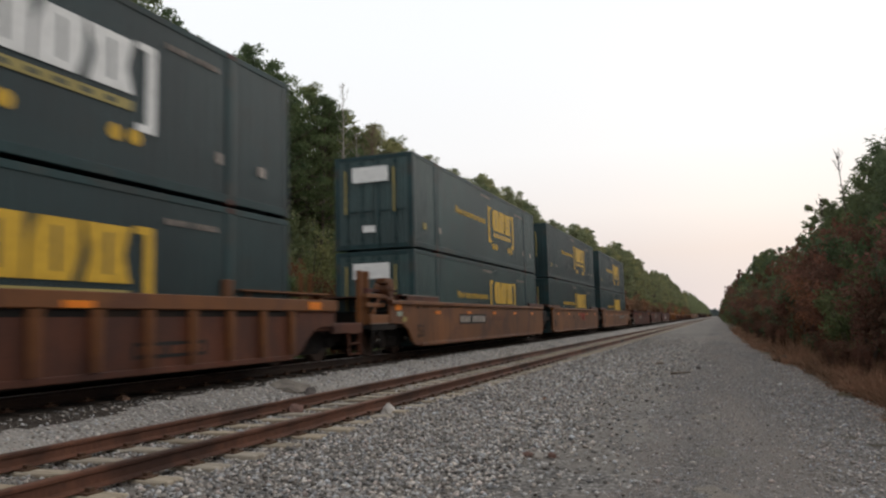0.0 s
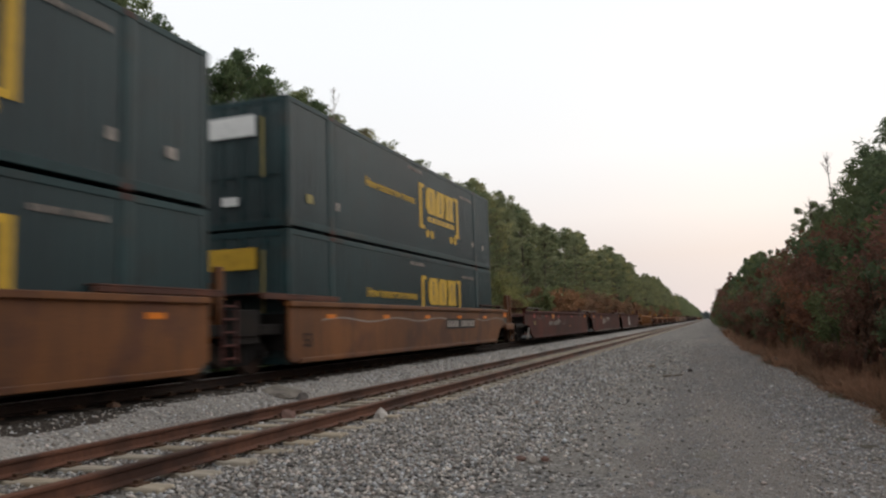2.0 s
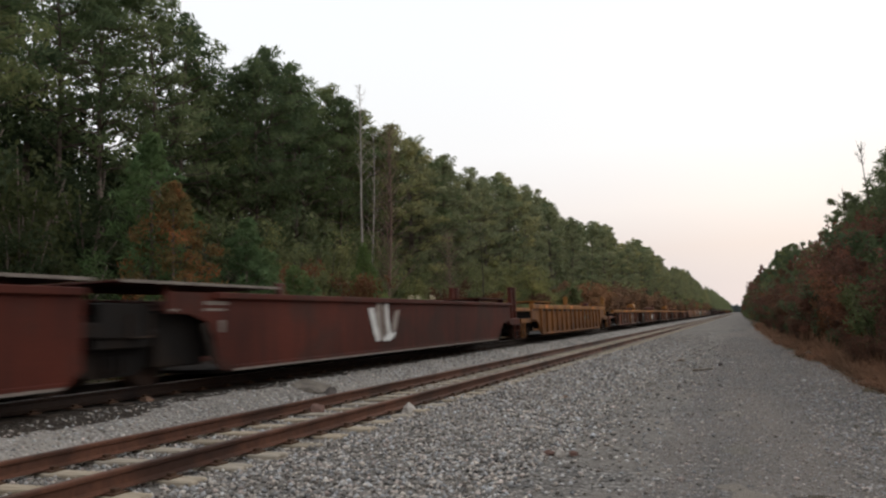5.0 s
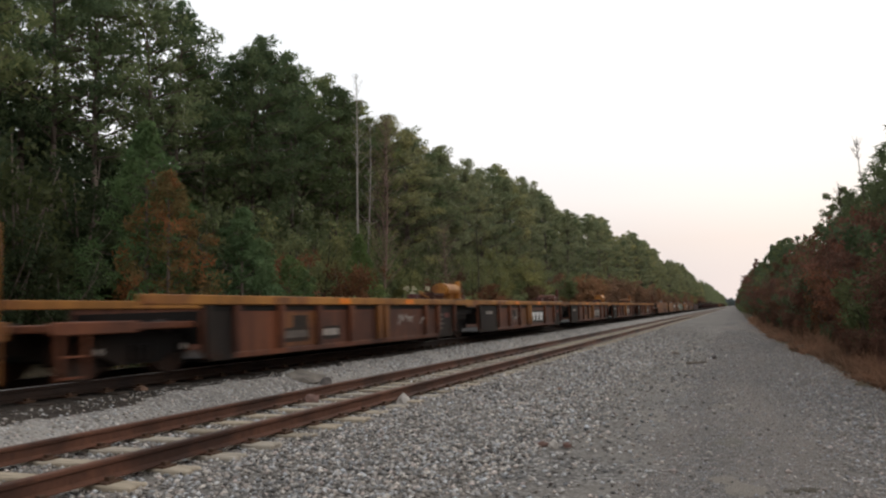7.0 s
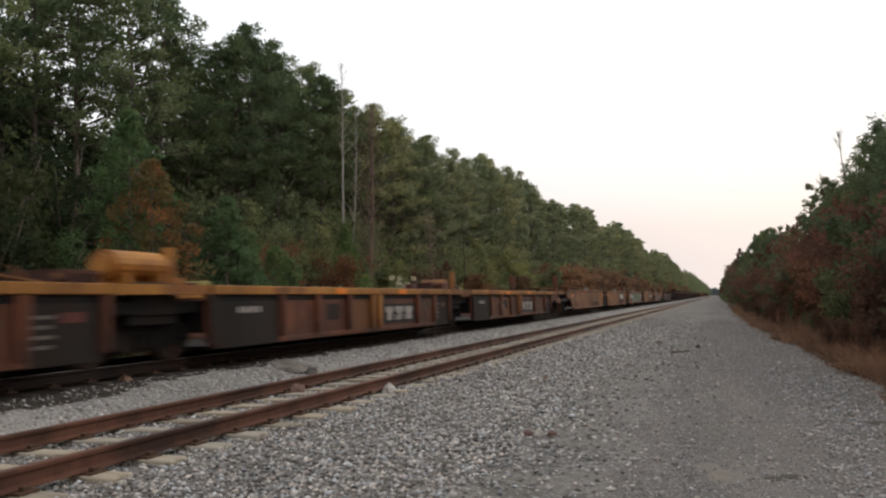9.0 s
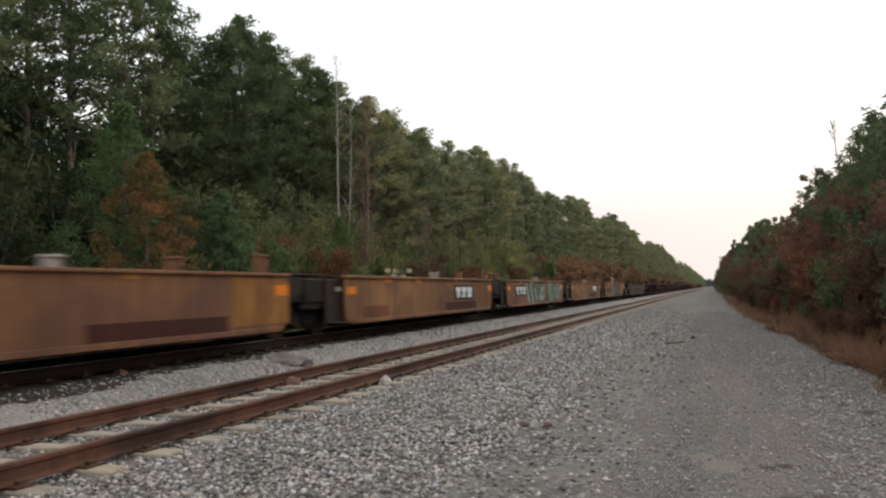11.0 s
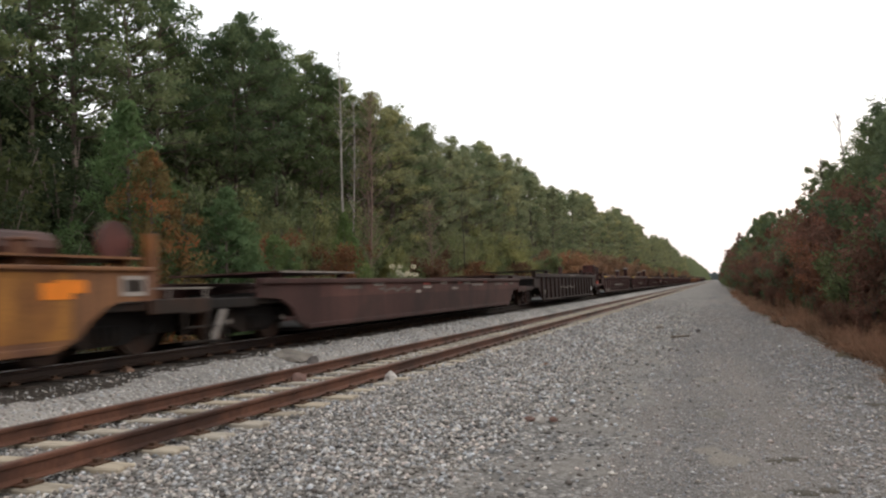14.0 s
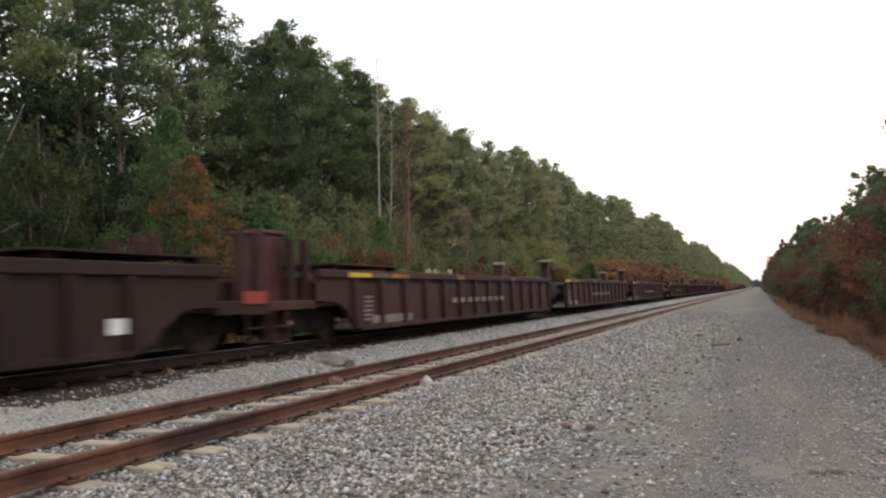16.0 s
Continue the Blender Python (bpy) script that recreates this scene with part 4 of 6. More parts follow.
def platform_gear(e, y, top, mat, tank, seed):
    """What stands on the joint of the low cars: a rounded tank, rods, blocks and frames."""
    g = random.Random(seed)
    if tank:
        b = Build()
        b.run([(0.78 + 0.30 * math.cos(6.2832 * i / 16), top + 0.34 + 0.23 * math.sin(6.2832 * i / 16)) for i in range(16)], y - 0.58, y + 0.52)
        b.run([(0.78 + 0.22 * math.cos(6.2832 * i / 16), top + 0.34 + 0.17 * math.sin(6.2832 * i / 16)) for i in range(16)], y - 0.66, y + 0.60)
        part("air_tank", b, mat, e, "rounded yellow tank on the joint")
        for yy in (-0.42, 0.32):
            part("tank_saddle", Build().box(0.45, 1.10, y + yy, y + yy + 0.09, top, top + 0.20), mat, e)
    else:
        part("roller", Build().tube((0.2, y - 0.25, top + 0.20), (1.05, y - 0.25, top + 0.20), 0.17, 0.17, 12), mat, e)
        part("block", Build().box(0.55, 1.15, y - 0.95, y - 0.42, top, top + 0.24), RUSTORANGE, e, bevel=0.02)
    part("guide_post", Build().box(0.85, 0.98, y + 0.66, y + 0.80, top - 0.3, top + 0.66), mat, e)
    part("frame_rack", Build().box(0.2, 1.05, y - 1.75, y - 1.68, top + 0.02, top + 0.22).box(0.2, 1.05, y - 0.98, y - 0.91, top + 0.02, top + 0.22).box(0.98, 1.05, y - 1.75, y - 0.91, top + 0.17, top + 0.22), RUSTORANGE, e)
    part("block", Build().box(0.85, 1.10, y - 3.3, y - 3.0, top, top + 0.17), FADEDRED, e, bevel=0.015)
    for k in range(3):
        part("block", Build().box(0.5, 0.9, y + 0.95 + 0.34 * k, y + 1.15 + 0.34 * k, top, top + g.uniform(0.08, 0.20)), (mat, RUSTORANGE, CREAM)[k], e, bevel=0.015)
    part("end_deck", Build().box(-1.35, 1.42, y - 1.15, y + 1.15, top - 0.02, top + 0.005).box(1.36, 1.53, y - 1.17, y + 1.10, top - 0.15, top + 0.008), AMBER if tank else OCHRE, e)
    for k in range(5):
        a = y + g.uniform(-1.9, -0.9)
        part("hose_rod", Build().tube((g.uniform(0.0, 1.0), a, top + 0.02), (g.uniform(0.0, 1.0), a + g.uniform(-0.5, 0.5), top + g.uniform(0.15, 0.36)), 0.028, 0.028, 6), (mat, RUSTORANGE)[k % 2], e)


def scribble(e, y, z, w, h, mat, seed, count=9, x=1.466, thick=0.035):
    """A loose chalk or spray line: short joined strokes that wander over a patch."""
    g = random.Random(seed)
    p = (y, z + h * 0.5)
    for i in range(count):
        q = (y + w * min(1, max(0, (i + 1) / count + g.uniform(-0.15, 0.15))), z + h * g.random())
        d = Vector((q[0] - p[0], q[1] - p[1]))
        o = Vector((-d.y, d.x)).normalized() * thick * g.uniform(0.5, 1.0)
        part("chalk_line", Build().slab([(p[0] - o.x, p[1] - o.y), (q[0] - o.x, q[1] - o.y), (q[0] + o.x, q[1] + o.y), (p[0] + o.x, p[1] + o.y)], x, x + 0.003 + 0.0004 * i), mat, e)
        p = q


def spray(e, y, z, w, h, mats, count, seed, lean=0.25):
    """Sprayed strokes of paint, slanted and uneven."""
    g = random.Random(seed)
    for i in range(count):
        a, b = y + w * (i + g.uniform(0, 0.6)) / count, g.uniform(0.12, 0.26)
        z0, z1 = z + h * g.uniform(0, 0.25), z + h * g.uniform(0.7, 1.0)
        if i % 4 == 3:
            z1 = z0 + h * g.uniform(0.15, 0.4)
            b *= 2.6
        d = -lean * g.uniform(0.4, 1.6) * h if i % 3 else lean * h
        m = mats[i % len(mats)]
        x = 1.466 + 0.004 * (i % 4)
        part("spray_stroke", Build().slab([(a, z0), (a + b, z0 + 0.05), (a + b * 0.9 + d * 0.6, (z0 + z1) / 2), (a + b + d, z1), (a + d, z1 - 0.04), (a + d * 0.5 - 0.04, (z0 + z1) / 2)], x, x + 0.003), m, e)


def end_ladder(e, y, mat):
    """A ladder and a stanchion beside the joint of two units."""
    b = Build().box(1.30, 1.34, y, y + 0.04, 0.62, 1.78).box(1.30, 1.34, y + 0.42, y + 0.46, 0.62, 1.78)
    for k in range(5):
        b.box(1.30, 1.34, y + 0.03, y + 0.43, 0.70 + 0.24 * k, 0.735 + 0.24 * k)
    part("ladder", b, FADEDRED, e, "reddish ladder beside the joint")
    part("guide_post", Build().box(1.0, 1.13, y + 0.14, y + 0.32, 1.1, 2.42).box(0.7, 1.0, y + 0.17, y + 0.29, 2.0, 2.12), mat, e, bevel=0.01)


def brake_stand(e, mat):
    """The gear on the leading platform: end frame, rails, a gear post with its drum, and placards."""
    for y in (-2.90, -2.52):
        part("stand_post", Build().box(1.02, 1.16, y, y + 0.12, 1.17, 2.55), mat, e, bevel=0.01)
    part("platform_beam", Build().box(1.36, 1.44, -2.92, -1.81, 1.18, 1.42), mat, e, bevel=0.012)
    part("worn_edge", Build().box(1.441, 1.446, -2.90, -1.85, 1.18, 1.20), WORNLITWHITE, e, "pale strip along the lower edge")
    for z, y in ((1.62, -1.80), (1.86, -1.72)):
        part("stand_rail", Build().box(1.22, 1.32, -2.90, y, z, z + 0.10), mat, e, bevel=0.01)
    part("brace", Build().tube((1.26, -2.45, 1.42), (1.26, -2.05, 1.88), 0.05, 0.05, 6), mat, e)
    part("gear_post", Build().box(1.05, 1.34, -1.72, -1.22, 1.81, 1.93).box(1.08, 1.32, -1.62, -1.26, 1.93, 2.14).box(1.05, 1.34, -1.80, -1.30, 2.26, 2.40), mat, e, bevel=0.02)
    part("gear_drum", Build().tube((0.95, -1.50, 2.12), (1.37, -1.50, 2.12), 0.20, 0.20, 16).tube((1.37, -1.50, 2.12), (1.41, -1.50, 2.12), 0.09, 0.07, 8), mat, e)
    part("crank", Build().box(1.06, 1.16, -2.45, -1.65, 2.02, 2.10).box(1.04, 1.18, -2.55, -2.30, 1.96, 2.12), FADEDRED, e, bevel=0.015)
    part("gear_lever", Build().tube((1.36, -1.32, 2.08), (1.38, -1.16, 2.05), 0.035, 0.03, 6), SOOT, e)
    for y in (-3.0, -2.55):
        part("stanchion", Build().box(-0.6, -0.5, y, y + 0.08, 1.1, 2.55), mat, e)
    part("placard", Build().box(1.466, 1.474, -1.48, -1.06, 1.54, 1.745), REFLECT, e, "large orange placard")
    part("placard", Build().box(1.466, 1.474, -1.34, -1.02, 1.375, 1.50), PALEGREEN, e, "pale placard")
    part("placard", Build().box(1.466, 1.474, -0.96, -0.74, 1.22, 1.36), CREAM, e, "small yellowed placard")
    for y in (0.14, 0.62, 0.86, 2.05):
        part("drain_hole", Build().slab([(y + 0.06 * math.cos(0.785 * k), 1.64 + 0.06 * math.sin(0.785 * k)) for k in range(8)], 1.4605, 1.4635), SOOT, e)


def build_train():
    ribbed, smooth = "ribbed", "smooth"
    # the first car, cut by the clip's start, with its stack
    a = well_car(-5.2, 13.4, RUSTORANGE, ORANGE, "rust-streaked orange well car with ribbed sides, carrying two containers", ribbed, "out", "out", 1.72, 0.53, 1.0, seed=1, chord=0.23, rib_mat=ORANGE, deck_mat=ORANGE)
    number_bars(a, 14.0, 0.80, 1.5, 0.13, RUSTBROWN)
    part("guide_post", Build().box(1.15, 1.36, 16.25, 16.5, 1.72, 2.05), ORANGE, a, bevel=0.015)
    part("reflector", Build().box(1.532, 1.538, 18.85, 19.35, 1.52, 1.68), REFLECT, a)
    part("reflector", Build().box(1.532, 1.538, 12.6, 13.1, 1.50, 1.60), REFLECT, a)
    stack(-2.15, WHITE, WHITE, DEEPTEAL, WHITE)
    # three joined units with stacks
    text = "orange smooth-sided well car unit carrying two stacked containers"
    spots = [1.55 + 3.07 * k for k in range(5)]
    b = well_car(19.7, 35.95, ORANGE, ORANGE, text, smooth, "out", "mid", seed=2, decks=True, deck_mat=RUSTORANGE, spots=spots, lead=0.30)
    joint_truck(b, 16.25 + 1.15)
    end_ladder(b, 16.45, RUSTORANGE)
    number_bars(b, 3.85, 1.17, 2.75, 0.22)
    letters(b, "53", 0.08, 0.78, 0.36, 1.4665, BLACK, "numeral")
    brake_stand(b, ORANGE)
    part("stencil_box", Build().box(1.466, 1.469, 6.42, 6.80, 1.18, 1.42), BLACK, b)
    part("stencil_line", Build().box(1.4692, 1.471, 6.48, 6.74, 1.28, 1.33), ORANGE, b)
    for k in range(3):
        part("writing_bar", Build().box(1.466, 1.469, 7.6, 9.5 - 0.3 * k, 1.22 + 0.07 * k, 1.25 + 0.07 * k), RUSTBROWN, b)
    stack(20.0, WHITE, WHITE, TEAL)
    c = well_car(38.3, 53.5, ORANGE, ORANGE, text, smooth, seed=3, decks=True, deck_mat=RUSTORANGE, spots=[1.2 + 3.12 * k for k in range(5)])
    joint_truck(c, 15.2 + 1.3)
    end_ladder(c, 15.75, ORANGE)
    brand_panel(c, 8.0, 1.0, 1.95, 0.64, plate=False, mat=REDSPOT)
    letters(c, "53", 0.45, 0.84, 0.30, 1.4665, BLACK, "numeral")
    part("stencil_box", Build().box(1.466, 1.469, 5.8, 6.1, 1.18, 1.42), BLACK, c)
    part("stencil_line", Build().box(1.4692, 1.471, 5.86, 6.04, 1.28, 1.33), ORANGE, c)
    for k in range(3):
        part("writing_bar", Build().box(1.466, 1.469, 3.4, 5.2 - 0.2 * k, 1.22 + 0.07 * k, 1.25 + 0.07 * k), RUSTBROWN, c)
    stack(38.3, YELLOW, YELLOW, DEEPTEAL)
    d = well_car(56.1, 71.9, ORANGE, ORANGE, text, smooth, "mid", "out", posts_mat=ORANGE, seed=4, decks=True, deck_mat=RUSTORANGE, spots=[1.6 + 3.07 * k for k in range(5)])
    number_bars(d, 9.75, 1.16, 2.9, 0.21)
    letters(d, "53", 0.55, 0.84, 0.30, 1.4665, BLACK, "numeral")
    x = 1.466
    for i in range(32):
        if i not in (19, 20, 21, 22, 23):
            y0 = 1.4 + i * 0.48
            z0, z1 = 1.40 + 0.05 * math.sin(i * 0.9), 1.40 + 0.05 * math.sin((i + 1) * 0.9)
            part("chalk_line", Build().slab([(y0, z0), (y0 + 0.48, z1), (y0 + 0.48, z1 + 0.03), (y0, z0 + 0.03)], x, x + 0.004), FADEWHITE, d)
    part("placard", Build().box(x, x + 0.006, 16.75, 17.25, 1.50, 1.72), REFLECT, d)
    part("placard", Build().box(x, x + 0.006, 16.75, 17.25, 1.26, 1.44), DIM, d)
    stack(56.35, YELLOW, WHITE, DEEPTEAL)
    # three empty red-brown units
    text = "empty red-brown smooth-sided well car unit with faded markings"
    e1 = well_car(78.0, 95.2, REDBROWN, REDBROWN, text, smooth, "out", "mid", top=1.80, low=0.50, seed=11, decks=True)
    joint_truck(e1, 17.2 + 0.9)
    number_bars(e1, 4.05, 1.07, 2.75, 0.21, WORNLITWHITE, False)
    scribble(e1, 6.2, 1.15, 1.1, 0.32, FADEWHITE, 77, 10)
    scribble(e1, 8.05, 1.00, 0.75, 0.55, DIM, 78, 8)
    scribble(e1, 1.2, 1.35, 1.9, 0.28, DIM, 79, 9)
    for y0, w, z0, h, m in ((0.45, 0.45, 1.46, 0.20, REDSPOT), (0.64, 0.24, 1.12, 0.19, CREAM), (3.3, 0.42, 1.50, 0.10, REDSPOT), (6.6, 0.42, 1.48, 0.13, REDSPOT), (10.0, 0.7, 0.95, 0.05, AMBER), (10.8, 0.42, 1.50, 0.09, REDSPOT), (15.95, 0.42, 1.50, 0.20, REFLECT), (14.1, 0.16, 1.58, 0.11, WORNLITWHITE), (14.55, 0.2, 1.57, 0.12, DIM), (15.35, 0.16, 1.57, 0.12, DIM), (16.15, 0.55, 1.36, 0.05, DIM), (15.7, 0.2, 1.73, 0.04, FADEWHITE)):
        part("reflector", Build().box(x, x + 0.006, y0, y0 + w, z0, z0 + h), m, e1)
    part("placard", Build().box(x, x + 0.006, 5.02, 5.62, 1.41, 1.72), AMBER, e1)
    part("placard_band", Build().box(1.473, 1.475, 5.10, 5.54, 1.52, 1.64), REFLECT, e1)
    # pale rod added in place of the bright glint on a wheel
    part("lever", Build().tube((1.40, -0.75, 0.45), (1.47, -0.62, 0.98), 0.05, 0.05, 6), FADEWHITE, e1)
    # painted light along the plate's edge
    part("deck_edge", Build().box(1.42, 1.435, -0.6, 2.7, 1.925, 1.965), WORNLITWHITE, e1)
    e2 = well_car(97.9, 114.4, REDBROWN, REDBROWN, text, smooth, top=1.80, low=0.50, seed=12, decks=True, arch=True)
    joint_truck(e2, 16.5 + 0.9)
    brand_panel(e2, 7.35, 1.16, 2.0, 0.42, plate=False, mat=FADEWHITE)
    spray(e2, 5.2, 0.95, 1.6, 0.55, (FADEWHITE,), 7, 3)
    part("placard", Build().box(x, x + 0.006, 4.15, 4.75, 1.42, 1.72), AMBER, e2)
    part("reflector", Build().box(x, x + 0.006, 0.35, 0.75, 1.50, 1.66), REFLECT, e2)
    e3 = well_car(117.1, 132.6, REDBROWN, REDBROWN, text, smooth, "mid", "out", top=1.80, low=0.50, posts_mat=REDBROWN, seed=13, decks=True, arch=True)
    spray(e3, 5.6, 0.75, 1.2, 1.0, (FADEWHITE, WHITE), 7, 5)
    # one empty ribbed yellow-orange car
    h = well_car(138.6, 153.25, OCHRE, AMBER, "empty yellow-orange well car with ribbed sides", ribbed, "out", "out", top=1.78, low=0.50, pitch=1.01, posts_mat=AMBER, seed=21, chord=0.17, deck_mat=AMBER)
    for y0, w, m in ((9.55, 0.45, BLACK), (10.0, 0.5, CREAM), (10.5, 0.5, BLACK)):
        part("number_panel", Build().box(1.465, 1.468, y0, y0 + w - 0.01, 1.02, 1.26), m, h)
    marks(h, 9.6, 1.06, 0.36, 0.16, 1.469, DIM, 2, 0.3, "number_bar")
    marks(h, 10.55, 1.06, 0.4, 0.16, 1.469, DIM, 2, 0.3, "number_bar")
    for y0 in (0.8, 6.0, 11.9):
        part("reflector", Build().box(1.531, 1.536, y0, y0 + 0.45, 1.63, 1.76), REFLECT, h)
    for y0, w in ((3.3, 0.5), (6.5, 0.45), (12.6, 0.4)):
        part("stain", Build().slab([(y0, 0.56), (y0 + w, 0.56), (y0 + 0.8 * w, 0.86), (y0 + 0.3 * w, 0.94)], 1.4612, 1.4632), RUSTBROWN, h, "dark rust stain")
    part("block", Build().box(0.9, 1.2, 12.2, 12.5, 1.79, 1.98), FADEDRED, h, bevel=0.015)
    # five low units; their orange-yellow chord runs on over the joints
    spans = ((159.7, 171.4), (173.7, 186.3), (188.6, 200.85), (203.0, 215.05), (217.3, 230.2))
    for i, (p, q) in enumerate(spans):
        n = q - p
        big = 6.55 if i else 6.6
        rows = [(0.08, 0.12, GRIME), (2.25 if i else 0.85, 0.12, RUSTORANGE), (3.65 if i else 2.2, 0.15, RUSTBROWN), (5.1 if i else 3.6, 0.16, RUSTORANGE), (big - 0.2, 0.19, OCHRE), (big + 0.18, 0.19, AMBER if i % 2 else OCHRE),
                (big + 2.75, 0.15, RUSTBROWN), (n - 1.45, 0.14, RUSTBROWN), (n - 0.1, 0.11, RUSTORANGE)]
        if not i:
            rows.append((5.0, 0.16, RUSTBROWN))
        u = well_car(p, q, RUSTBROWN, AMBER, "empty rust-brown low well car unit with an orange-yellow top rail", ribbed, "out" if i == 0 else "mid", "out" if i == 4 else "mid",
                     top=1.58, low=0.53, posts_mat=RUSTBROWN, seed=31 + i, ribs=rows, nose=False)
        if i < 4:
            joint_truck(u, n + 1.12)
            platform_gear(u, n + 1.12, 1.58, (AMBER, RUSTORANGE, AMBER, OCHRE)[i], i in (0, 2), 40 + i)
        if i:
            brand_panel(u, big + 0.42, 0.68, 2.12, 0.50, mat=WHITE if i == 1 else FADEWHITE)
        else:
            for y0 in (2.3, 3.55):
                part("number_panel", Build().box(1.466, 1.469, y0, y0 + 0.95, 0.70, 0.98), GRIME, u)
                part("number_bar", Build().box(1.470, 1.473, y0 + 0.05, y0 + 0.88, 0.78, 0.92), (DIM, FADEWHITE)[y0 > 3], u)
            scribble(u, 7.6, 0.85, 0.9, 0.34, FADEWHITE, 91, 12)
            scribble(u, 9.0, 0.70, 0.55, 0.44, FADEWHITE, 92, 9)
        for a0, a1 in ((0.15, 2.15 if i else 0.78), (n - 1.36, n - 0.2)):
            part("grime_panel", Build().box(1.461, 1.4625, a0, a1, 0.60, 1.415), BLACKENED, u, "sooty dark panel")
            part("grime_sill", Build().box(1.485, 1.4925, a0, a1, 0.497, 0.602), BLACKENED, u)
        part("notice", Build().box(1.466, 1.470, n - 0.86, n - 0.46, 1.05, 1.19), RUSTRED, u)
        for k in range(4):
            part("writing_bar", Build().box(1.466, 1.469, n - 1.28, n - 1.0 + 0.06 * (k % 2), 0.72 + 0.13 * k, 0.77 + 0.13 * k), DIM, u)
        if i:
            marks(u, 0.85, 1.10, 0.7, 0.11, 1.466, FADEWHITE, 4, 0.4, "number_bar")
            scribble(u, (0, 4.2, 9.6, 9.8, 3.4)[i], 0.80, 0.85, 0.46, (DIM, FADEWHITE, DIM)[i % 3], 93 + i, 9)
        for y0, m in ((1.9, OCHRE), (4.4, REFLECT), (7.9, REFLECT), (10.0, AMBER)):
            part("reflector", Build().box(1.531, 1.535, y0, y0 + 0.5, 1.44, 1.57), m, u)
        for a0, a1, m in ((rows[2][0] + 0.1, rows[3][0] - 0.1, (ORANGE, RUSTORANGE, ORANGE, RUSTORANGE, ORANGE)[i]), (rows[3][0] + 0.1, big - 0.32, (RUSTORANGE, ORANGE, OCHRE, ORANGE, RUSTORANGE)[i])):
            part("repaint_panel", Build().box(1.461, 1.4626, a0, a1, 0.62, 1.28), m, u, "patch of brighter orange paint")
        part("patch_panel", Build().box(1.4631, 1.4645, rows[2][0] + 0.45, rows[2][0] + 1.0, 0.86, 1.22), GRIME, u, "dark painted-over square")
    # five smooth tan units, two of them sprayed
    spans = ((236.2, 248.5), (251.0, 263.15), (265.5, 277.5), (280.4, 292.4), (295.2, 307.2))
    for i, (p, q) in enumerate(spans):
        u = well_car(p, q, TAN if i % 2 == 0 else DULLORANGE, TAN, "faded tan-orange smooth well car unit" + (" covered in green spray paint" if i == 2 else " with blue and white spray paint" if i == 4 else ""),
                     smooth, "out" if i == 0 else "mid", "out" if i == 4 else "mid", top=1.70, low=0.58, seed=51 + i, chord=0.05, end_mat=GRIME)
        n = q - p
        if i < 4:
            joint_truck(u, n + 1.4)
            part("joint_cover", Build().box(-1.0, 0.95, n + 0.15, n + 2.6, 0.95, 1.60).box(0.95, 1.30, n + 0.1, n + 0.35, 0.7, 1.66).box(0.95, 1.30, n + 2.35, n + 2.65, 0.7, 1.66)
                 .box(0.95, 1.22, n + 0.35, n + 2.35, 1.48, 1.60).box(0.95, 1.15, n + 1.15, n + 1.45, 1.0, 1.48).tube((1.1, n + 0.4, 1.42), (1.1, n + 2.3, 1.15), 0.035, 0.035, 6), SOOT, u, "sooty joint housing", 0.0)
            part("air_hose", Build().tube((1.2, n + 0.5, 1.3), (1.25, n + 1.3, 0.95), 0.03, 0.03, 6).tube((1.25, n + 1.3, 0.95), (1.2, n + 2.2, 1.3), 0.03, 0.03, 6), SOOT, u)
            part("valve_plate", Build().box(1.31, 1.35, n + 2.25, n + 2.62, 1.34, 1.44), FADEWHITE, u)
            part("side_cover", Build().box(1.28, 1.34, n + 1.75, n + 2.7, 0.62, 1.62), BLACKENED, u, bevel=0.01)
            part("side_cover", Build().slab([(n + 0.02, 1.66), (n + 0.75, 1.66), (n + 0.75, 1.30), (n + 0.3, 1.22), (n + 0.02, 0.95)], 1.28, 1.34), BLACKENED, u)
            part("joint_lid", Build().box(-1.2, 1.2, n + 0.2, n + 2.4, 1.70, 1.75), GRIME, u)
            if i in (1, 3):
                for k in range(3):
                    part("hose_coil", Build().box(0.5, 1.12, n + 0.3 + 0.7 * k, n + 0.85 + 0.7 * k, 1.75, 1.93 + 0.06 * (k % 2)), (AMBER, RUSTORANGE, OCHRE)[k], u, bevel=0.03)
                part("joint_bar", Build().box(0.55, 1.15, n + 0.2, n + 2.3, 1.95, 2.0), AMBER, u)
        for yy, t, m in ((n - 0.68, 0.33, TAN), (n - 3.2, 0.20, TAN), (n - 5.6, 0.14, FADEWHITE)):
            part("guide_block", Build().box(1.06, 1.30, yy, yy + 0.17, 1.71, 1.71 + t).box(1.04, 1.33, yy - 0.02, yy + 0.19, 1.71 + t, 1.76 + t), m, u, bevel=0.012)
        if i in (1, 2, 3):
            brand_panel(u, 1.30 if i == 2 else n - 4.4 if i == 1 else 8.1, 0.98, 2.05, 0.50)
        part("repaint_panel", Build().box(1.461, 1.4635, n - 1.85, n - 0.02, 0.72, 1.62), AMBER if i % 2 == 0 else OCHRE, u, "patch of newer yellow-orange paint")
        part("repaint_panel", Build().box(1.461, 1.4632, n - 5.2, n - 2.0, 0.64, 0.92), REDBROWN if i != 2 else RUSTBROWN, u, "patch of red-brown primer")
        part("repaint_panel", Build().box(1.461, 1.4635, 0.9, 2.4, 0.62, 0.95), RUSTBROWN, u, "patch of older brown paint")
        part("reflector", Build().box(1.466, 1.472, n - 0.50, n - 0.02, 1.26, 1.48), REFLECT, u)
        part("reflector", Build().box(1.466, 1.472, 0.04, 0.52, 1.26, 1.44), REFLECT, u)
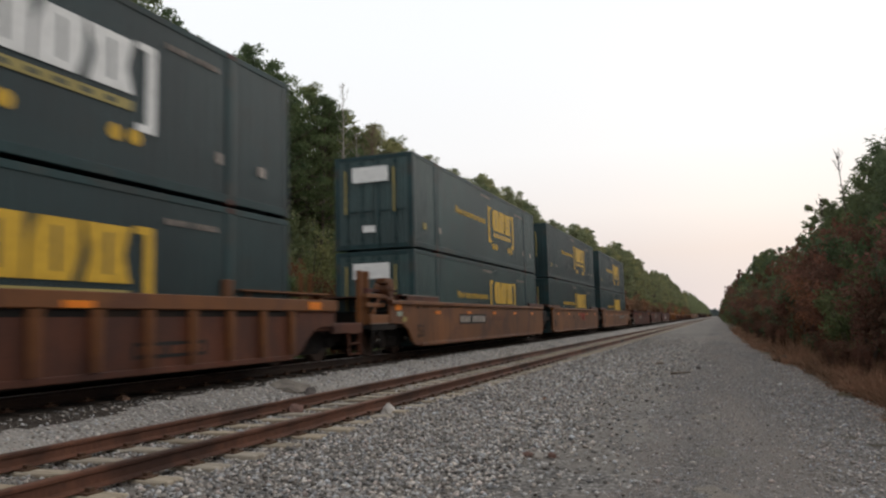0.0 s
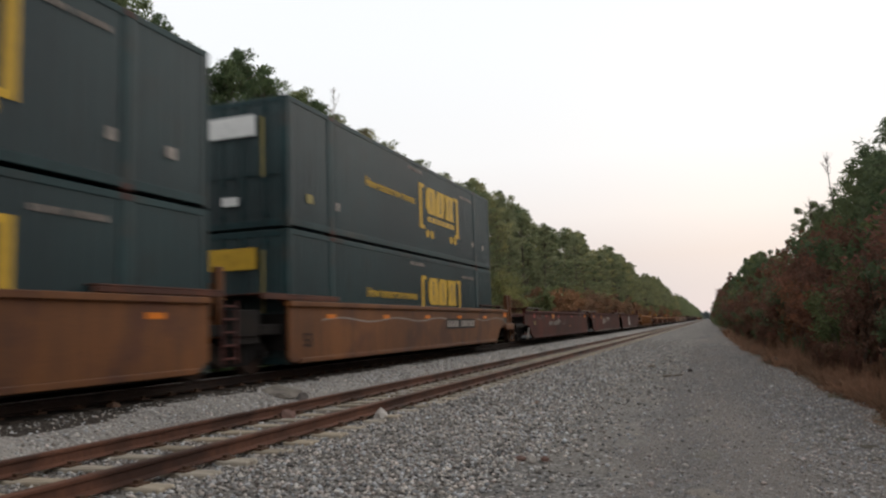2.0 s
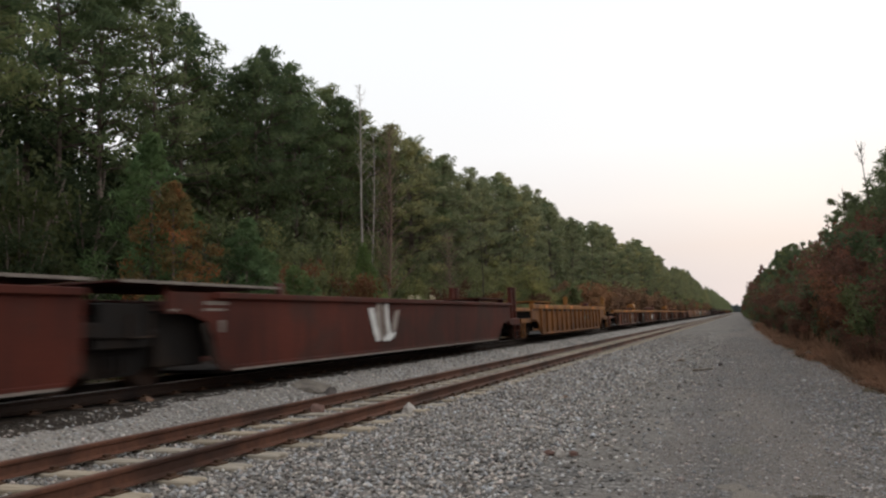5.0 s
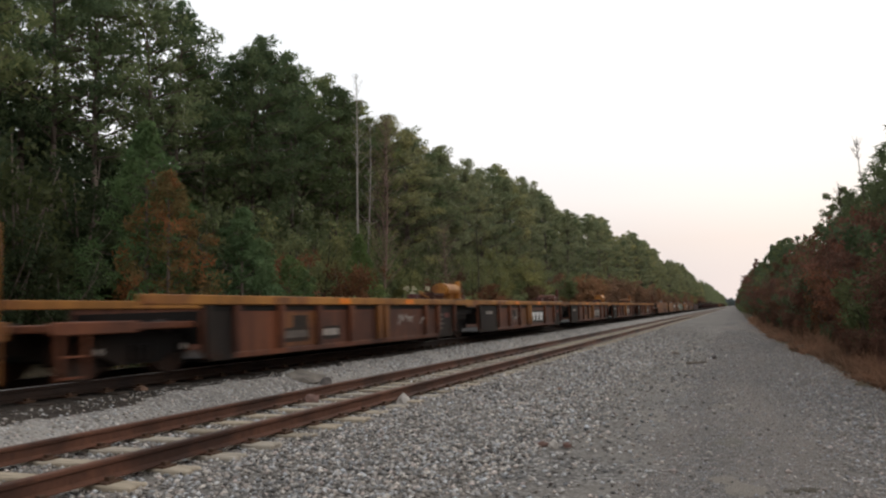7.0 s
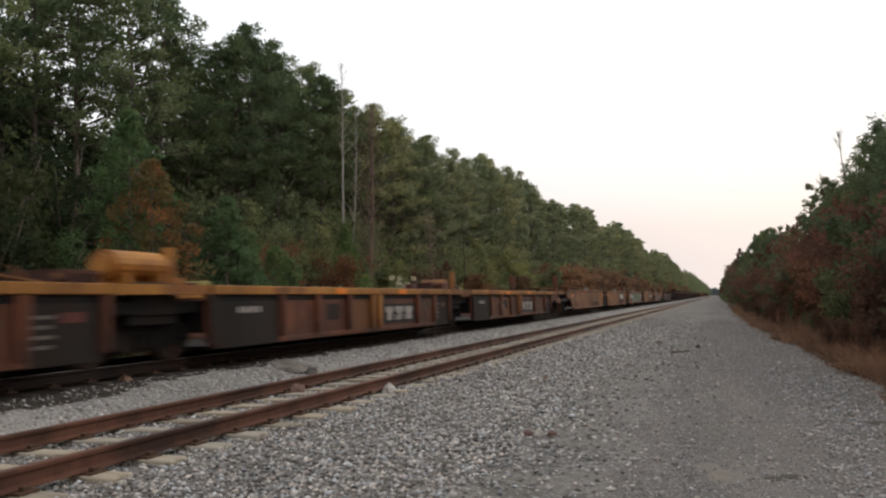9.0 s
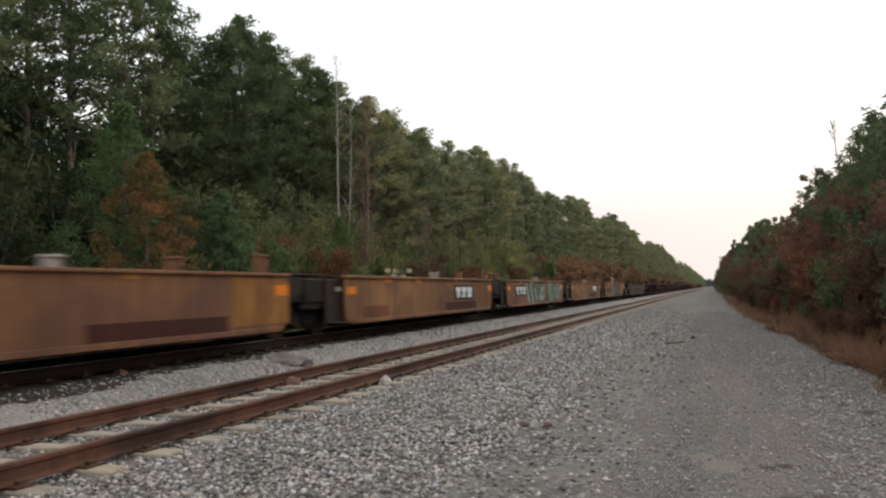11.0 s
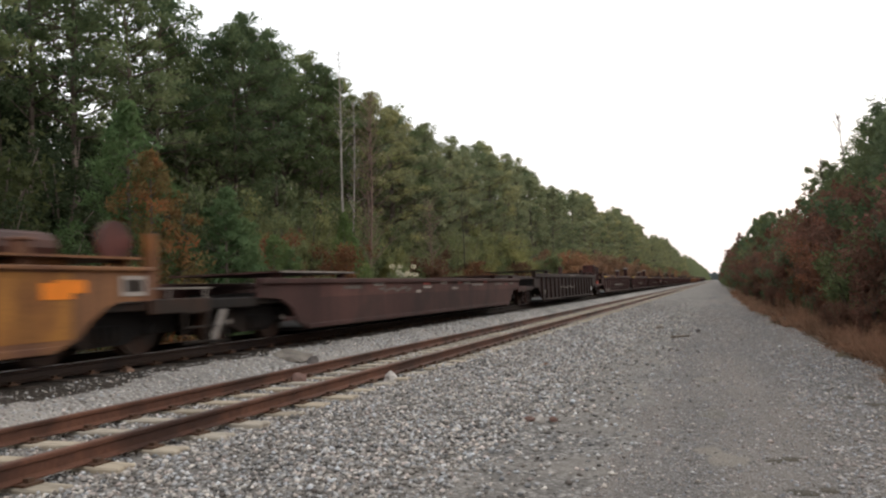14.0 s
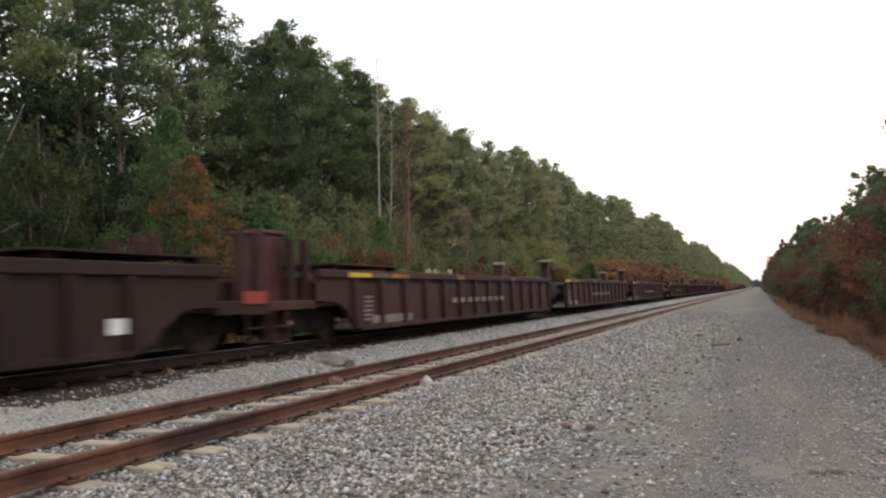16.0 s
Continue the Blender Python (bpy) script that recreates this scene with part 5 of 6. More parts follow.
        for y0 in (2.2, 4.4, 7.75):
            part("reflector", Build().box(1.466, 1.472, y0, y0 + 0.42, 1.56, 1.65), REFLECT if y0 < 7 else AMBER, u)
        if i in (1, 3):
            for k in range(4):
                part("writing_bar", Build().box(1.466, 1.469, n - 1.2, n - 0.72, 1.10 + 0.10 * k, 1.14 + 0.10 * k), DIM, u)
        if i == 2:
            part("spray_ground", Build().slab([(3.6, 0.66), (6.6, 0.62), (6.9, 0.95), (7.3, 1.2), (7.6, 1.5), (6.4, 1.50), (5.6, 1.66), (4.4, 1.66), (3.5, 1.66), (3.35, 1.2)], 1.4645, 1.4655), MOSS, u)
            part("spray_ground", Build().slab([(8.35, 0.66), (11.3, 0.78), (11.5, 1.1), (11.2, 1.45), (9.8, 1.66), (8.3, 1.66), (8.1, 1.2)], 1.4645, 1.4655), MOSS, u)
            for y0, w, d in ((3.7, 0.34, -0.55), (4.5, 0.30, -0.5), (8.4, 0.26, -0.22), (8.95, 0.22, -0.2)):
                part("spray_stroke", Build().slab([(y0, 0.66), (y0 + w, 0.66), (y0 + w + d, 1.64), (y0 + d, 1.66)], 1.4662, 1.468), PALEGREEN, u)
            for y0, w, d in ((4.15, 0.24, -0.5), (5.0, 0.20, -0.4), (8.70, 0.16, -0.2), (9.3, 0.18, -0.15)):
                part("spray_stroke", Build().slab([(y0, 0.70), (y0 + w, 0.70), (y0 + w + d, 1.60), (y0 + d, 1.62)], 1.4662, 1.468), GREEN, u)
            spray(u, 5.4, 0.68, 2.1, 0.86, (PALEGREEN, GREEN, PALEGREEN), 8, 18, -0.5)
            spray(u, 9.4, 0.72, 2.0, 0.86, (PALEGREEN, GREEN, PALEGREEN), 9, 19, 0.35)
        if i == 4:
            part("spray_shape", Build().slab([(4.85, 0.70), (5.70, 0.70), (5.92, 0.92), (5.80, 1.12), (5.55, 1.28), (5.53, 1.62), (5.18, 1.62), (5.14, 1.28), (4.80, 1.12), (4.62, 0.92)], 1.466, 1.469), BLUE, u, "blue sprayed bottle-like shape")
            part("spray_ground", Build().slab([(6.4, 0.70), (9.0, 0.66), (9.1, 1.0), (8.9, 1.3), (8.4, 1.64), (7.6, 1.62), (7.0, 1.4), (6.6, 1.35), (6.3, 1.0)], 1.4645, 1.4655), GRIME, u, "dark sprayed ground behind the strokes")
            spray(u, 6.6, 0.72, 2.4, 0.9, (FADEWHITE, BLACK, FADEWHITE, DIM), 14, 9)
            part("spray_stroke", Build().slab([(8.75, 1.2), (9.75, 1.2), (9.95, 0.70), (9.85, 0.70), (9.68, 1.12), (8.75, 1.12)], 1.466, 1.469), WORNLITWHITE, u)
            number_bars(u, 0.45, 1.0, 3.2, 0.20, DIM, True, GRIME)
            part("white_box", Build().box(1.466, 1.474, 12.85, 13.35, 1.28, 1.58), FADEWHITE, u)
            part("white_box_face", Build().box(1.475, 1.477, 12.92, 13.28, 1.34, 1.52), GRIME, u)
            part("reflector", Build().box(1.466, 1.472, 11.7, 12.2, 1.34, 1.52), REFLECT, u)
            part("tank", Build().run([(0.3 + 0.34 * math.cos(6.2832 * k / 14), 2.02 + 0.26 * math.sin(6.2832 * k / 14)) for k in range(14)], n - 1.4, n + 0.5), RUSTORANGE, u, "rusty tank over the end")
            part("guide_post", Build().box(1.12, 1.30, n + 1.65, n + 1.82, 1.18, 2.26), OCHRE, u, bevel=0.012)
            part("handrail", Build().box(1.38, 1.41, n + 1.60, n + 2.94, 1.37, 1.40).box(1.38, 1.41, n + 1.90, n + 1.93, 1.2, 1.37).box(1.38, 1.41, n + 2.80, n + 2.83, 1.2, 1.37), WORNLITWHITE, u)
            part("brake_wheel", Build().tube((0.95, n + 1.2, 2.12), (1.03, n + 1.2, 2.12), 0.33, 0.33, 18), FADEDRED, u, "round red-brown brake wheel")
            part("block", Build().box(0.6, 1.2, n - 0.6, n + 0.2, 1.71, 1.86), OCHRE, u, bevel=0.03)
    # dark smooth car, then dark ribbed ones away into the distance
    w = well_car(312.85, 329.35, MAROON, MAROON, "empty dark maroon smooth well car", smooth, "out", "out", top=1.54, low=0.52, seed=61)
    part("faded_band", Build().box(1.462, 1.465, 0.9, 17.6, 1.14, 1.43), DULLBAND, w, "faded dull red band")
    for y0, n, z, m in ((6.4, 0.32, 1.14, FADEWHITE), (6.95, 0.55, 1.36, REDSPOT), (6.95, 0.58, 1.26, FADEWHITE), (8.4, 0.55, 1.38, FADEWHITE), (9.4, 0.62, 1.20, WORNLITWHITE), (10.0, 0.4, 1.38, REDSPOT), (10.6, 0.75, 1.36, WORNLITWHITE), (11.55, 1.3, 1.30, WORNLITWHITE),
                        (12.9, 0.4, 1.40, REDSPOT), (14.3, 1.1, 1.30, DIM), (15.7, 0.5, 1.28, RUSTRED), (16.4, 0.7, 1.32, DIM), (2.0, 0.9, 1.30, DIM), (3.6, 0.6, 1.36, WORNLITWHITE)):
        part("faded_mark", Build().box(1.467, 1.470, y0, y0 + n, z, z + 0.075), m, w)
    # pale strip for the lit edge of the plate, painted
    part("deck_edge", Build().box(1.421, 1.433, -0.55, 2.68, 1.668, 1.708), WORNLITWHITE, w, "pale deck edge painted as lit")
    # another added pale rod that paints a wheel's glint
    part("lever", Build().tube((1.38, -2.62, 0.50), (1.45, -2.42, 1.0), 0.05, 0.05, 6), FADEWHITE, w)
    scribble(w, 3.9, 1.17, 2.3, 0.22, DIM, 95, 14)
    t = well_car(335.1, 350.6, SOOTMAROON, SOOTMAROON, "empty dark brown well car with ribbed sides", ribbed, "out", "out", top=1.80, low=0.50, pitch=1.0, posts_mat=PLUM, seed=62, chord=0.18)
    part("notice", Build().box(1.466, 1.472, 14.75, 15.08, 0.80, 1.02), WHITE, t)
    for i in range(9):
        y0, z0 = 4.2 + 0.5 * i, 1.09 + 0.05 * math.sin(1.7 * i)
        part("chalk_line", Build().slab([(y0, z0), (y0 + 0.46, z0 - 0.04), (y0 + 0.46, z0 - 0.012), (y0, z0 + 0.03)], 1.55, 1.554), FADEWHITE, t)
    part("chord_mark", Build().box(1.531, 1.535, 7.1, 8.8, 1.68, 1.76), DIM, t)
    part("cream_mark", Build().box(1.466, 1.470, 0.75, 0.98, 0.80, 1.0), WORNLITWHITE, t)
    for y0 in (15.5, 16.05):
        part("guide_post", Build().box(0.6, 0.75, y0, y0 + 0.13, 1.8, 2.2), PLUM, t)
    p, k = 356.35, 0
    while p < 780:
        n = 16.4
        first, last = k % 3 == 0, k % 3 == 2
        colour = (PLUM, PLUM, PLUM, TAN, RUSTBROWN, PLUM)[(k // 3) % 6]
        u = well_car(p, p + n, colour, colour, "empty dusty maroon well car unit with ribbed sides", ribbed, "out" if first else "mid", "out" if last else "mid",
                     top=1.80, low=0.52, pitch=1.2, posts_mat=colour, seed=70 + k)
        if not last:
            joint_truck(u, n + 1.3)
            part("guide_post", Build().box(0.9, 1.2, n + 0.7, n + 1.0, 1.1, 2.45).box(0.9, 1.25, n + 0.5, n + 1.4, 2.45, 2.52), colour, u)
            part("post_cap", Build().box(0.88, 1.27, n + 0.65, n + 1.05, 2.525, 2.62), FADEWHITE, u)
            part("guide_post", Build().box(0.9, 1.2, n - 5.4, n - 5.1, 1.8, 2.25), FADEDRED, u)
            part("post_cap", Build().box(0.88, 1.22, n - 5.42, n - 5.08, 2.255, 2.34), FADEWHITE, u)
        for y0, d, m in ((-0.2, 1.0, YELLOW), (0.95, 0.7, DIM), (1.8, 0.9, AMBER), (6.0, 0.5, AMBER), (11.0, 0.5, DIM)):
            part("chord_mark", Build().box(1.531, 1.535, y0, y0 + d, 1.665, 1.765), m, u)
        if k == 0:
            part("end_cabinet", Build().box(0.3, 1.05, -2.5, -1.9, 1.2, 2.48).box(0.24, 1.10, -2.58, -1.82, 2.48, 2.56), FADEDRED, u, "tall maroon end cabinet with a lid", 0.015)
            for y0 in (-1.95, -1.45):
                part("guide_post", Build().box(1.12, 1.27, y0, y0 + 0.14, 1.2, 2.42), PLUM, u, bevel=0.01)
        if first:
            part("red_marker", Build().box(1.40, 1.46, -3.6, -3.0, 1.16, 1.38), REDSPOT, u)
        if k < 4:
            for z0 in (0.70, 0.80, 0.90, 1.0, 1.1, 1.2):
                part("faded_mark", Build().box(1.466, 1.469, 0.55, 0.95, z0, z0 + 0.05), WORNLITWHITE, u)
            part("faded_mark", Build().box(1.466, 1.469, 0.9, 3.0, 0.62, 0.80), WORNLITWHITE, u)
            marks(u, 5.5, 1.0, 4.5, 0.14, 1.55, WORNLITWHITE, 8, 0.8, "faded_mark")
        p += n + (5.9 if last else 2.6)
        k += 1


build_train()


# ---- trees, brush and grass ----
def leaf_cloud(centres, radii, per, size, g, flat=0.75, slim=0.45):
    """Small rhombic tufts in uneven clumps round the given centres."""
    n = len(centres) * per
    c, r = np.repeat(np.array(centres), per, 0), np.repeat(np.array(radii), per)
    d = g.normal(size=(n, 3))
    d /= np.linalg.norm(d, axis=1)[:, None]
    d *= (g.random(n) ** 0.45)[:, None]
    p = c + d * r[:, None] * np.array((1, 1, flat))
    u = g.normal(size=(n, 3)) + 0.5 * d
    u /= np.linalg.norm(u, axis=1)[:, None]
    w = np.cross(u, g.normal(size=(n, 3)))
    w /= np.linalg.norm(w, axis=1)[:, None] + 1e-6
    s = (size * (0.6 + 0.8 * g.random(n)))[:, None]
    v = np.stack([p - u * s, p + w * s * slim, p + u * s, p - w * s * slim], 1)
    return v.reshape(-1, 3), np.arange(4 * n).reshape(n, 4)


def tree_meshes(kind, height, seed, fine=True, wide=0.27, full=0.75, per=30):
    """Trunk with limbs, and crown, for one form of tree."""
    g = np.random.default_rng(seed)
    b, cs, rs = Build(), [], []
    if kind == "pine":
        bare = height * (g.uniform(0.30, 0.50) if fine else g.uniform(0.24, 0.42))
        spine = [Vector((0.25 * math.sin(z * 0.25 + seed), 0.25 * math.cos(z * 0.21 + seed * 2) - 0.25, z)) for z in np.linspace(0, height * 0.97, 9)]
        for i in range(8):
            k0, k1 = 1 - i / 8.3, 1 - (i + 1) / 8.3
            b.tube(spine[i], spine[i + 1], 0.15 * k0 + 0.02, 0.15 * k1 + 0.02, 7)
        limbs = 36 if fine else 22
        for i in range(limbs):
            u = (i + g.random()) / limbs
            z = bare + (height - bare) * u
            base = spine[min(int(z / height * 8.2), 8)].copy()
            base.z = z
            out = (0.60 + 2.75 * math.sin(math.pi * min(1, 0.30 + 0.72 * u)) ** 1.2) * g.uniform(0.55, 1.15)
            a = 2.4 * i + g.uniform(-0.5, 0.5)
            tip = base + Vector((math.cos(a) * out, math.sin(a) * out, out * g.uniform(0.05, 0.55)))
            b.tube(base, tip, 0.045, 0.012, 4 if fine else 3)
            k = 2
            for j in range(k):
                q = base.lerp(tip, 0.50 + 0.55 * (j + 0.5) / k)
                cs.append((q.x + g.normal() * 0.22, q.y + g.normal() * 0.22, q.z + g.normal() * 0.14 + 0.12))
                rs.append(g.uniform(0.42, 0.82))
        for i in range(9 if fine else 6):
            u = (i + g.random()) / (9 if fine else 6)
            cs.append((spine[8].x + g.normal() * 0.75 * (1.1 - u), spine[8].y + g.normal() * 0.75 * (1.1 - u), height - 2.3 + (2.6 if fine else 1.9) * u))
            rs.append(0.70 - 0.38 * u if fine else 0.85 - 0.25 * u)
        v, f = leaf_cloud(cs, rs, 70 if fine else 44, 0.15 if fine else 0.21, g, 0.60, 0.26 if fine else 0.36)
    elif kind == "young":
        b.tube((0, 0, 0), (0, 0, height * 0.96), 0.09, 0.015, 6)
        clumps = 72 if fine else 40
        for i in range(clumps):
            u = ((i + g.random()) / clumps) ** 1.15
            out = wide * height * (1 - u) ** full * min(1, 0.60 + 1.8 * u) * g.uniform(0.30, 1.08)
            a = 2.4 * i
            z = height * (0.05 + 0.93 * u)
            tip = Vector((math.cos(a) * out, math.sin(a) * out, z))
            b.tube((0, 0, max(0.1, z - 0.35 * out)), tip, 0.018, 0.006, 3)
            cs.append(tuple(tip))
            rs.append(height * (0.085 - 0.048 * u) * g.uniform(0.8, 1.25))
        v, f = leaf_cloud(cs, rs, per if fine else 75, 0.115 if fine else 0.12, g, 0.85, 0.20 if fine else 0.34)
    elif kind == "bush":
        stems = 7
        for i in range(stems):
            a = 6.2832 * i / stems + g.uniform(-0.4, 0.4)
            out = height * g.uniform(0.08, 0.36)
            top = Vector((math.cos(a) * out, math.sin(a) * out, height * g.uniform(0.72, 1.0)))
            mid = top * 0.5 + Vector((0, 0, height * 0.08))
            b.tube((0.1 * math.cos(a), 0.1 * math.sin(a), -0.05), mid, 0.045, 0.028, 5)
            b.tube(mid, top, 0.028, 0.008, 4)
            for j in range(9):
                u = g.uniform(0.10, 1.0)
                q = mid.lerp(top, (u - 0.4) / 0.6) if u > 0.4 else mid * (u / 0.4)
                cs.append((q.x + g.normal() * height * 0.09, q.y + g.normal() * height * 0.09, q.z))
                rs.append(height * g.uniform(0.08, 0.14))
        v, f = leaf_cloud(cs, rs, 56 if fine else 34, 0.080 if fine else 0.15, g, 0.85, 0.45)
    else:                       # broad: a leafy tree with a rounded, broken crown
        b.tube((0, 0, -0.05), (0.1, 0, height * 0.45), 0.14, 0.09, 7)
        for i in range(12):
            a = 2.4 * i
            z0 = height * g.uniform(0.18, 0.55)
            out = height * g.uniform(0.12, 0.27)
            top = Vector((math.cos(a) * out, math.sin(a) * out, height * g.uniform(0.45, 1.0)))
            b.tube((0.05, 0, z0), top, 0.05, 0.012, 5 if fine else 3)
            for j in range(6):
                q = Vector((0.05, 0, z0)).lerp(top, g.uniform(0.35, 1.05))
                cs.append((q.x + g.normal() * 0.3, q.y + g.normal() * 0.3, q.z + g.normal() * 0.2))
                rs.append(height * g.uniform(0.05, 0.095))
        v, f = leaf_cloud(cs, rs, 46 if fine else 36, 0.100 if fine else 0.16, g, 0.8, 0.42)
    return b, v, f


def form(kind, height, seed, leaf_mat, wood_mat, label, category, fine=True, wide=0.27, full=0.75, per=30):
    """A tree form, built once: returns a function that plants copies of it."""
    b, v, f = tree_meshes(kind, height, seed, fine, wide, full, per)
    trunk, crown = b.mesh("trunk", wood_mat), cloud_mesh("crown", v, f, leaf_mat)
    trunk.polygons.foreach_set("use_smooth", [True] * len(trunk.polygons))
    name = {"pine": "pine_tree", "young": "young_pine", "bush": "shrub", "broad": "leafy_tree"}[kind]

    def plant(x, y, z=0.0, scale=1.0, turn=0.0, group=""):
        e = thing(name, pose(x, y, z, 0, 0, turn), label, category, group)
        e.scale = (scale, scale, scale)
        part("trunk", trunk, wood_mat, e)
        part("crown", crown, leaf_mat, e)
        return e
    return plant


DARKS = [form("broad", 6.5, 230 + i, SHADELEAF, BARK, "green leafy tree with deep shade painted into its leaves", "tree") for i in range(2)]
PINES = [form("pine", 17.0, 100 + i, PINE if i % 2 else PINEDARK, BARK, "tall dark green pine with a bare lower trunk", "pine tree") for i in range(6)]
MIDPINES = [form("pine", 17.0, 110 + i, HAZEPINE, BARK, "tall olive pine, haze painted in, with bare lower trunk", "pine tree") for i in range(3)]
FARPINES = [form("pine", 17.0, 120 + i, HAZEPINE, BARK, "tall olive pine far off, haze painted in", "pine tree", False) for i in range(4)]
YOUNGS = [form("young", 6.5, 140 + i, YOUNG, BARK, "bright green young pine at the wood's edge", "pine tree", True, 0.36, 0.85, 80) for i in range(2)]
RUSTS = [form("young", 6.2, 143, RUSTNEEDLE, BARK, "dying young pine with rust-brown needles", "pine tree", True, 0.40, 0.6, 75)]
CEDARS = [form("young", 5.0, 145 + i, BLUEGREEN, BARK, "blue-green bushy young conifer at the wood", "conifer", True, 0.36, 0.55, 75) for i in range(2)]
OAKS = [form("broad", 7.0, 150 + i, LEAF, TWIG, "dull green leafy tree in the undergrowth", "tree") for i in range(3)]
REDS = [form("bush", 4.0, 160 + i, RUSSET, TWIG, "russet autumn shrub with thin stems", "shrub") for i in range(2)]
BROWNS = [form("bush", 3.6, 165 + i, BROWNLEAF, TWIG, "brown-leaved autumn shrub with thin stems", "shrub") for i in range(2)]
GREENS = [form("bush", 3.2, 170 + i, LEAF, TWIG, "dull green shrub with thin stems", "shrub") for i in range(2)]
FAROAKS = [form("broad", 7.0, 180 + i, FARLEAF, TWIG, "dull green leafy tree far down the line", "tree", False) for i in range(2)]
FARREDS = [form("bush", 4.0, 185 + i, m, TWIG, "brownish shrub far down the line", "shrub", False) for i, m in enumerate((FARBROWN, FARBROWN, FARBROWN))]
ROADREDS = [form("bush", 4.0, 195 + i, DUSKRED, TWIG, "dark red-leaved brush beside the road", "shrub") for i in range(3)]
ROADBROWNS = [form("bush", 3.6, 205 + i, BROWNLEAF if i else DUSKGREEN, TWIG, "dark brownish brush beside the road", "shrub") for i in range(2)]
SIDEPINES = [form("young", 7.0, 190 + i, DUSKGREEN, BARK, "dark green bushy pine beside the road", "pine tree", True, 0.36, 0.60, 60) for i in range(2)]
FARSIDES = [form("young", 7.0, 192 + i, m, BARK, "dark bushy tree far along the road", "tree", False, 0.42, 0.5) for i, m in enumerate((DUSKGREEN, BROWNLEAF, DUSKRED))]

G = random.Random(5)
WOOD_GROUP, BRUSH_GROUP = "pines of the wood", "undergrowth of the wood"


def wood_x(y):
    """The front of the tall wood across the line."""
    return -np.interp(y, (0, 120, 330, 600), (26.5, 26, 21.5, 21))


def wood_top(y):
    """How tall the front of the wood stands along the line."""
    return float(np.interp(y, (20, 25, 28.4, 30.5, 32.5, 34, 35.6, 39.8, 45.6, 47.6, 51, 55, 60, 61, 65, 73, 78.6, 91, 101, 111, 123, 136, 158, 181, 215, 260, 300, 377, 496, 655, 1300),
                           (18.8, 18.8, 17.9, 17.2, 15.9, 17.0, 18.3, 18.8, 17.8, 16.9, 18.0, 17.5, 17.7, 16.8, 17.6, 16.7, 17.9, 18.6, 19.2, 18.1, 17.3, 18.9, 19.8, 18.2, 22.0, 21.7, 19.2, 23.0, 22.0, 19.0, 21.0)))


# tall pines, near stretch: three broken rows
for row in range(3):
    y = 2.0 + row * 1.1
    while y < 96:
        x = wood_x(y) - row * 4.2 + G.uniform(-1.0, 0.8)
        if y > 0.62 * -x and (row < 2 or y > 40 or G.random() < 0.3):
            size = wood_top(y * 26 / -x) / 16.8 * (G.uniform(0.93, 1.02) if row == 0 else G.uniform(0.96, 1.05))
            kind, turn = G.choice(PINES if y < 50 + 14 * G.random() else MIDPINES), G.uniform(0, 360)
            # the second row has gaps near the start
            if row != 1 or not 20 < y < 38 or int(y * 7) % 2:
                kind(x, y, ground_z(x, y) - 0.05, size, turn, WOOD_GROUP)
        y += G.uniform(2.0, 3.4) + 0.5 * row
# farther on
for row in range(2):
    y = 97.0 + 2 * row
    while y < 520:
        x = wood_x(y) - row * 5 + G.uniform(-1.4, 1.0)
        G.choice(FARPINES)(x, y, ground_z(x, y) - 0.05, wood_top(y * 26 / -x) * -x / 26 / 16.8 * G.uniform(0.88, 1.04), G.uniform(0, 360), WOOD_GROUP)
        y += G.uniform(2.4, 3.8) * (1 + y / 500)
# the depth of the wood behind
deep = []
for row in range(3):
    y = -4.0 + row
    while y < 110 + 20 * row:
        x = wood_x(y) - 14 - row * 5 + G.uniform(-2, 2)
        deep.append((G.randrange(2), x, y, ground_z(x, y) - 0.05, G.uniform(0.95, 1.1) if y > 50 else G.uniform(0.66, 0.80), G.uniform(0, 6.28)))
        y += G.uniform(2.8, 4.6) * (1 if y > 45 else 0.8)
for row in range(3):
    y = -2.0 + row
    while y < 100:
        x = wood_x(y) - 2.5 - row * 5 + G.uniform(-1.5, 1.5)
        deep.append((4 if y < 42 else 2, x, y, ground_z(x, y) - 0.05, G.uniform(1.15, 1.6) * (1.35 if y < 42 else 1.0), G.uniform(0, 6.28)))
        y += G.uniform(1.9, 3.2)
y = 88.0
while y < 520:
    for dx in (-3, -9):
        deep.append((2, wood_x(y) + dx + G.uniform(-2, 2), y, 0.0, G.uniform(1.2, 1.8), G.uniform(0, 6.28)))
        deep.append((G.randrange(2), wood_x(y) + dx - 6 + G.uniform(-2, 2), y, 0.0, G.uniform(1.0, 1.15), G.uniform(0, 6.28)))
    y += 4.9 * (1 + y / 400)
while y < 1500:
    for dx in (3, 0, -4):
        deep.append((G.randrange(2) if dx < 2 else 2, wood_x(y) + dx + G.uniform(-1, 1), y + G.uniform(-3, 3), 0.0, G.uniform(0.95, 1.15), G.uniform(0, 6.28)))
    y += 5.0
for i in range(60):
    deep.append((3, -60 + 2.2 * i, 1560 + G.uniform(-30, 60), -0.5, G.uniform(0.8, 1.25), G.uniform(0, 6.28)))


